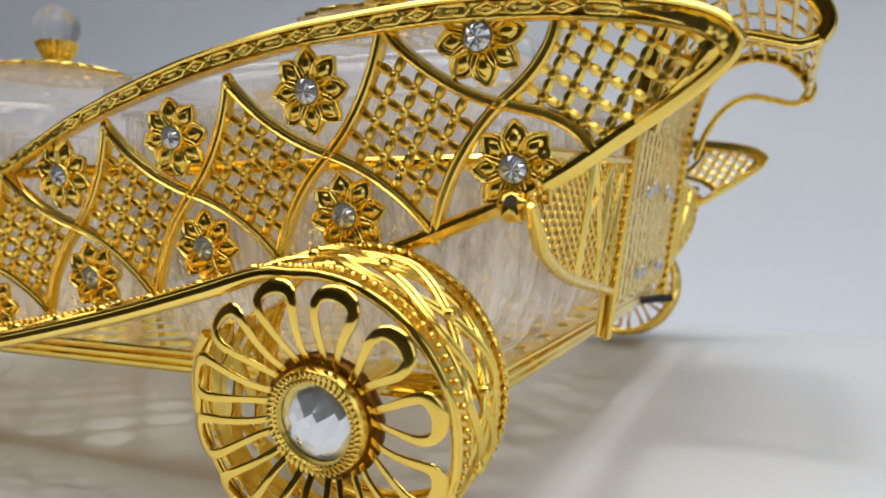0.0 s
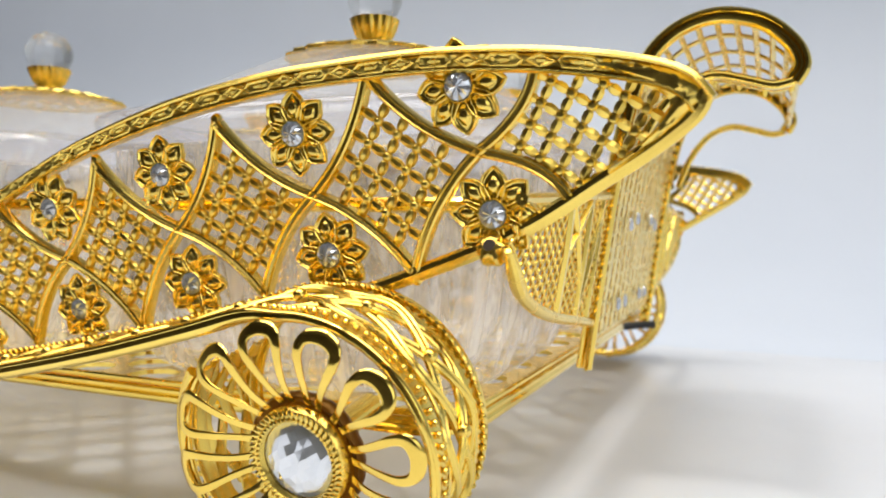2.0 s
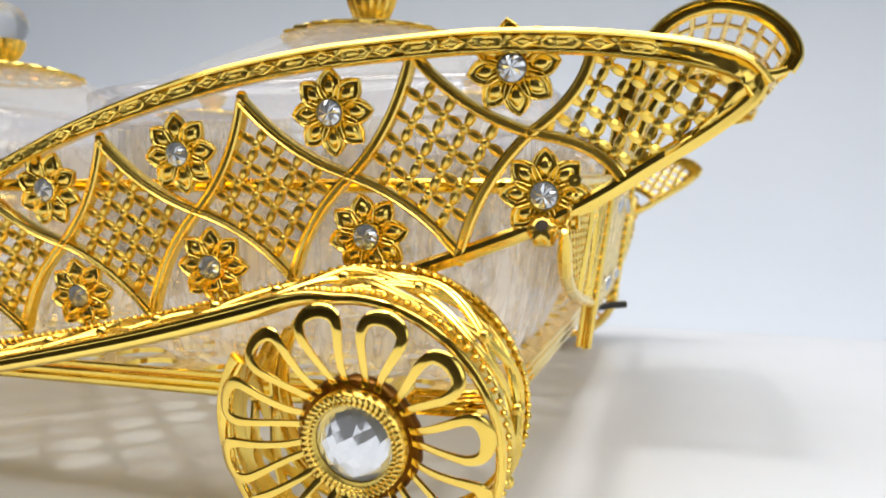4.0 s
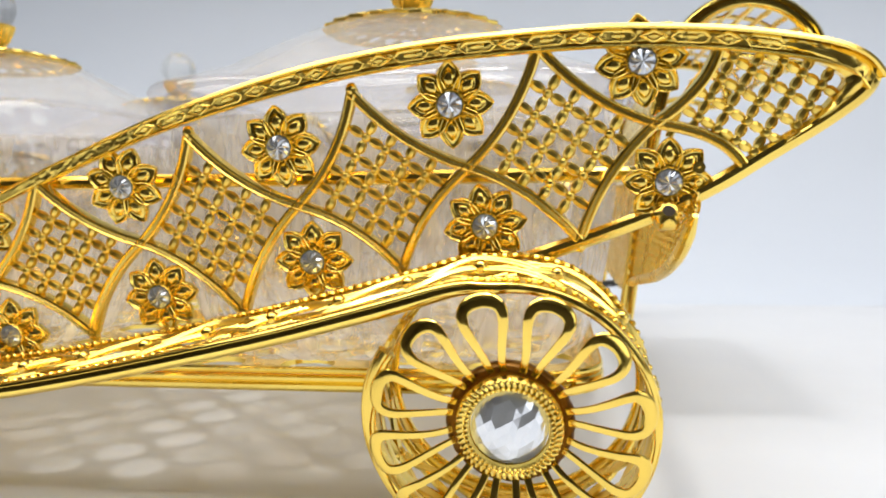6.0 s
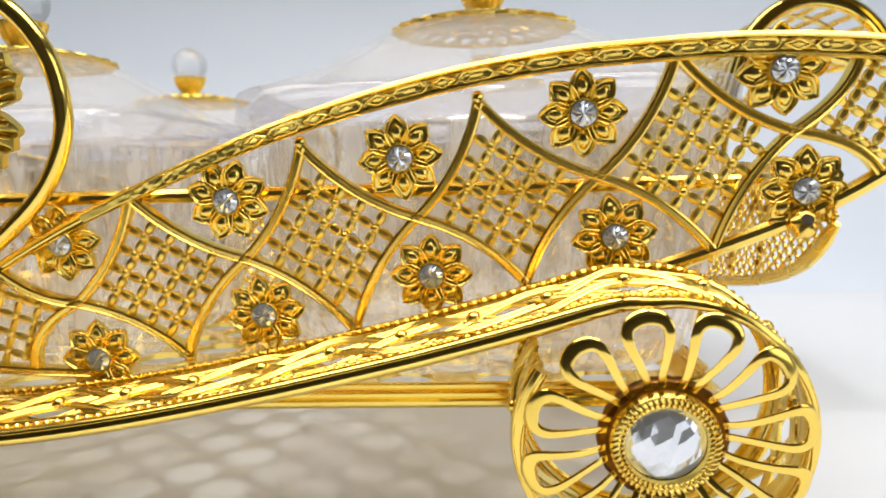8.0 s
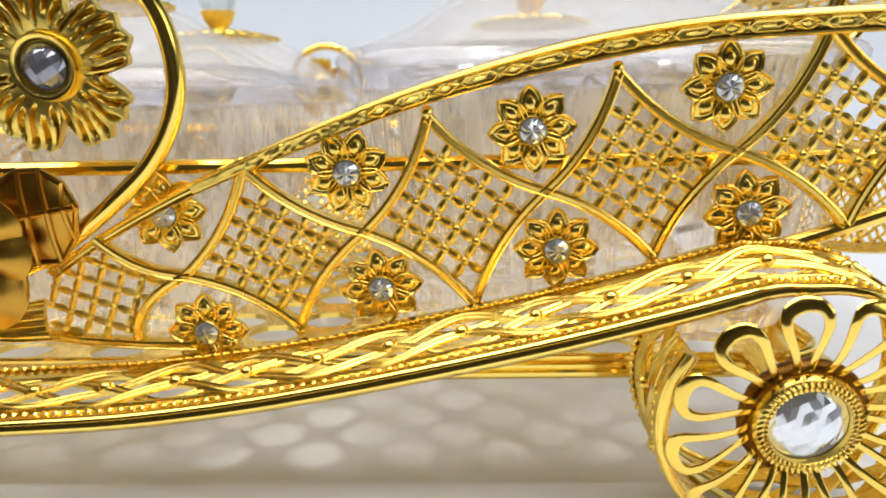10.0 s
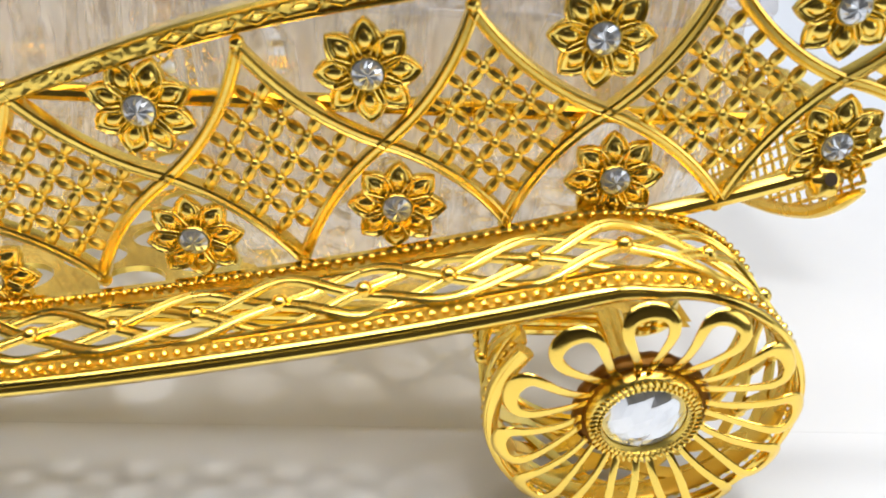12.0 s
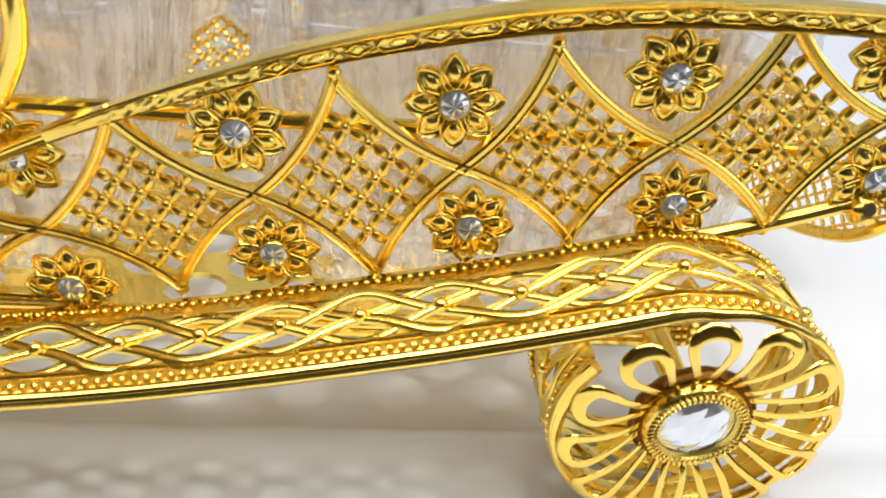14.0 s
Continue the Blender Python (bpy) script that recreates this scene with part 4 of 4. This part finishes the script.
def openwork(pts, y0, y1, start, stop, n_along, cross_step, wide, thick=0.7, wave=0.9):
    """The slats along and the wavy wires across a ribbon between two rails, one mesh each."""
    bars = []
    path = cross_path(pts, 0)
    a, b = int(start * (len(path) - 1)), int(stop * (len(path) - 1))
    path = path[a:b + 1]
    for k in range(1, n_along):
        g = Geo()
        y = y0 + (y1 - y0) * k / n_along
        sweep(g, [p + Vector((0, y * MM, 0)) for p in path], prof(0.5, wide))
        bars.append(("slat", g.mesh("slat", SATIN)))
    for k, p in enumerate(resample(path, cross_step * MM)):
        g = Geo()
        n = 28
        tube(g, [p + Vector((0, (y0 + (y1 - y0) * i / n) * MM, wave * MM * math.sin(i * 1.6 + k))) for i in range(n + 1)], thick * MM, 6)
        bars.append(("cross_wire", g.mesh("cross_wire", SATIN)))
    return bars


GRIP = openwork(OUTER, POST_Y[0], POST_Y[1], 0.42, 1.0, 5, 5.2, 1.6, 0.95, 0.2)
GRIP_IN = openwork(INNER, POST_Y[0], POST_Y[0] + 14, 0.0, 0.8, 3, 7.0, 1.0)
END_PANEL = openwork(OUTER, POST_Y[0], POST_Y[1], 0.06, 0.42, 14, 4.4, 3.0)


def wing_mesh():
    """A fan-shaped mesh wing between a side and a post, seen from the end: y across, z up."""
    g = Geo()
    edge = [(-17.5, 70.4), (-13.0, 66.6), (-9.2, 63.6), (-4, 60.8), (7, 57.2), (20, 54.4), (31, 52.6), (50, 50), (70, 47)]
    rim = smooth_path([V(0, y, z) for y, z in edge], 6)
    lean = lambda p: Vector((0.0376 + (p.z - 0.0345) * 0.137, p.y, p.z))
    tube(g, [lean(p) for p in rim], 0.0015, 10, taper=lambda s: min(1.0, 0.4 + 5 * s))
    tube(g, [lean(V(0, -14, 80)), lean(V(0, 70, 84))], 0.0013, 8)
    poly = edge + [(70, 84), (-14, 80)]
    h = Geo()
    chain_lattice(h, poly, (30, 65), (2.6, 1.7), (-2.6, 1.7), 0, 0.5, 0.48, 50)
    g.add([lean(Vector((0, v[0], v[2]))) + Vector((v[1], 0, 0)) for v in h.v], h.f)
    strip = lambda y0, z0, y1, z1, w: sweep(g, [lean(V(0, y0, z0)) + Vector((0.0006, 0, 0)), lean(V(0, (y0 + y1) / 2, (z0 + z1) / 2)) + Vector((0.0009, 0, 0)), lean(V(0, y1, z1)) + Vector((0.0006, 0, 0))], [(w * MM, -0.0004), (w * 0.5 * MM, 0.0005), (-w * 0.5 * MM, 0.0005), (-w * MM, -0.0004)], Vector((1, 0, 0)))
    strip(24, 54.5, 24, 83, 1.5)
    strip(44, 51.5, 44, 83, 1.1)
    strip(58, 49.5, 58, 83, 0.9)
    strip(25, 82, 44, 60, 0.9)
    strip(25, 68, 44, 82, 0.7)
    strip(45, 54, 58, 80, 0.8)
    return g.mesh("wing_panel", SATIN)


WING = wing_mesh()
RAIL_A, RAIL_B = handle_rail_mesh(POST_Y[0]), handle_rail_mesh(POST_Y[1])
END_GEM = brilliant_mesh(2.3, 1.2, 10, 0.5)
for M in ENDS:
    place("handle_post", RAIL_A, stand, M)
    place("handle_post", RAIL_B, stand, M)
    for nm, bars in (("grip_lattice", GRIP), ("grip_lattice", GRIP_IN), ("end_panel", END_PANEL)):
        ob = place(nm, bars[0][1], stand, M)
        for kind, me in bars[1:]:
            place(kind, me, ob)
        if nm == "end_panel":
            for y, z in ((100, 50), (112, 50), (143, 50), (155, 50), (100, 76), (112, 78), (143, 78), (155, 76)):
                place("gem", END_GEM, ob, Matrix.Translation(V(38.8 + (z - 34.5) * 0.137, y, z)) @ Matrix.Rotation(radians(90), 4, "Z"), "small clear rhinestone")
for M in HALVES:
    place("wing_panel", WING, stand, M)
g = Geo()
tube(g, [V(33.5, 158, 35.0), V(39, 160, 35.8), V(45, 162.5, 36.2)], 0.0015, 10)
CAP = g.mesh("foot_cap", RUBBER)
place("foot_cap", CAP, stand, ENDS[0], "short black rubber cap")

# ---- jars ----


def squared(a, b):
    """Radius factor of a rounded square, faded in by b from a circle."""
    return 1 + b * (1 / (abs(math.cos(a)) ** 6 + abs(math.sin(a)) ** 6) ** (1 / 6) - 1)


def jar_body_mesh():
    g = Geo()
    prof_ = [(38, 31.7), (45, 32.6), (50, 37), (53, 45), (55.0, 54), (56.6, 64), (57.6, 74), (58.2, 84), (58.6, 90), (58.6, 95), (56, 95), (55.6, 88), (54.9, 80), (53.6, 66), (51, 50), (47, 40), (39, 37), (0.01, 36.5)]

    def shape(a, k):
        flute = (0.030 * abs(math.cos(36 * a + 0.7 * math.sin(5 * a))) - 0.015) if 1 <= k <= 7 else (0.012 * math.cos(23 * a + 0.4) if 11 <= k <= 16 else 0.0)
        return squared(a, max(0.0, min(1.0, (prof_[k][0] - 20) / 28))) * (1 + flute)

    lathe(g, prof_, 432, "z", shape)
    return g.mesh("jar_body", ACRYLIC, 40)


def jar_lid_mesh():
    g = Geo()
    prof_ = [(56.4, 103.4), (57.6, 105.0), (49, 109.5), (40, 116.5), (31, 122.2), (24, 125.4), (12, 127.6), (0.01, 128.2),
             (0.01, 126.0), (12, 125.4), (23.4, 123.2), (30.2, 120.1), (39, 114.4), (48, 107.4), (55.4, 103.4)]
    lathe(g, prof_, 144, "z", lambda a, k: squared(a, max(0.0, min(1.0, (prof_[k][0] - 26) / 30))), True)
    return g.mesh("jar_lid", LID_CLEAR, 40)


def lid_rim_mesh():
    g = Geo()
    lathe(g, [(59.6, 94), (62.2, 95.2), (63.0, 97), (62.6, 99.5), (63.0, 101.6), (62.2, 103.2), (60.4, 104.3), (57.7, 104.9), (56.5, 103.3), (59.2, 101.4), (60.2, 98), (59.2, 95)], 144, "z", lambda a, k: squared(a, 1.0), True)
    return g.mesh("lid_rim", EDGE, 40)


def crown_mesh():
    """Pierced gold cap on the lid: scalloped rings and ribs."""
    g = Geo()
    n = 24
    dome = lambda r: 129.2 - 4.0 * (r / 26) ** 2
    for r, t in ((26, 0.7), (19, 0.55), (12, 0.55), (6, 0.8)):
        tube(g, [V(r * (1 + (0.035 * math.cos(n * a) if r > 20 else 0)) * math.cos(a), r * (1 + (0.035 * math.cos(n * a) if r > 20 else 0)) * math.sin(a), dome(r)) for a in (2 * math.pi * k / 96 for k in range(96))], t * MM, 5, True)
    for k in range(n):
        a0 = 2 * math.pi * k / n
        for s in (-1, 1):
            pts = []
            for i in range(9):
                r = 6 + 20 * i / 8
                a = a0 + s * 0.13 * math.sin(math.pi * i / 4)
                pts.append(V(r * math.cos(a), r * math.sin(a), dome(r)))
            tube(g, pts, 0.0007, 5)
    return g.mesh("crown", GOLD_CAST)


def cup_mesh():
    g = Geo()
    lathe(g, [(5.2, 129.2), (4.4, 130.2), (4.6, 131.2), (5.6, 133), (6.8, 136), (7.4, 138.2), (6.9, 138.4), (6.0, 136.2), (0.01, 135.6)], 60, "z", lambda a, k: 1 + (0.05 * math.cos(20 * a) if 3 <= k <= 6 else 0))
    return g.mesh("cup", GOLD_CAST)


def ball_mesh():
    g = Geo()
    n, m = 14, 9
    rows = [(0.01, 136.2)]
    for i in range(1, m):
        a = math.pi * i / m
        rows.append((8.5 * math.sin(a), 144.6 - 8.4 * math.cos(a)))
    rows.append((0.01, 153.0))
    lathe(g, rows, n)
    return g.mesh("finial", BALL, 0)


BODY, LID, LID_RIM, CROWN, CUP, FIN = jar_body_mesh(), jar_lid_mesh(), lid_rim_mesh(), crown_mesh(), cup_mesh(), ball_mesh()
for x, y, tall in ((-27.5, 59, 1.0), (-171.5, 61, 0.955), (-170, 190, 0.955), (-27.5, 192, 1.0)):
    jar = tagged(new("lidded_jar"), "clear fluted square acrylic jar, gold-crowned lid with crystal finial", "jar", "jars on the stand")
    jar.matrix_basis = Matrix.Translation(V(x, y, 31.7 * (1 - tall))) @ Matrix.Diagonal((1, 1, tall, 1))
    place("jar_body", BODY, jar)
    lid = place("jar_lid", LID, jar, None, "clear domed acrylic lid")
    edge = place("lid_rim", LID_RIM, lid)
    lid.visible_shadow = edge.visible_shadow = False
    place("crown", CROWN, lid, None, "pierced gold cap")
    place("cup", CUP, lid, None, "scalloped gold cup")
    place("finial", FIN, lid, None, "clear faceted crystal ball")
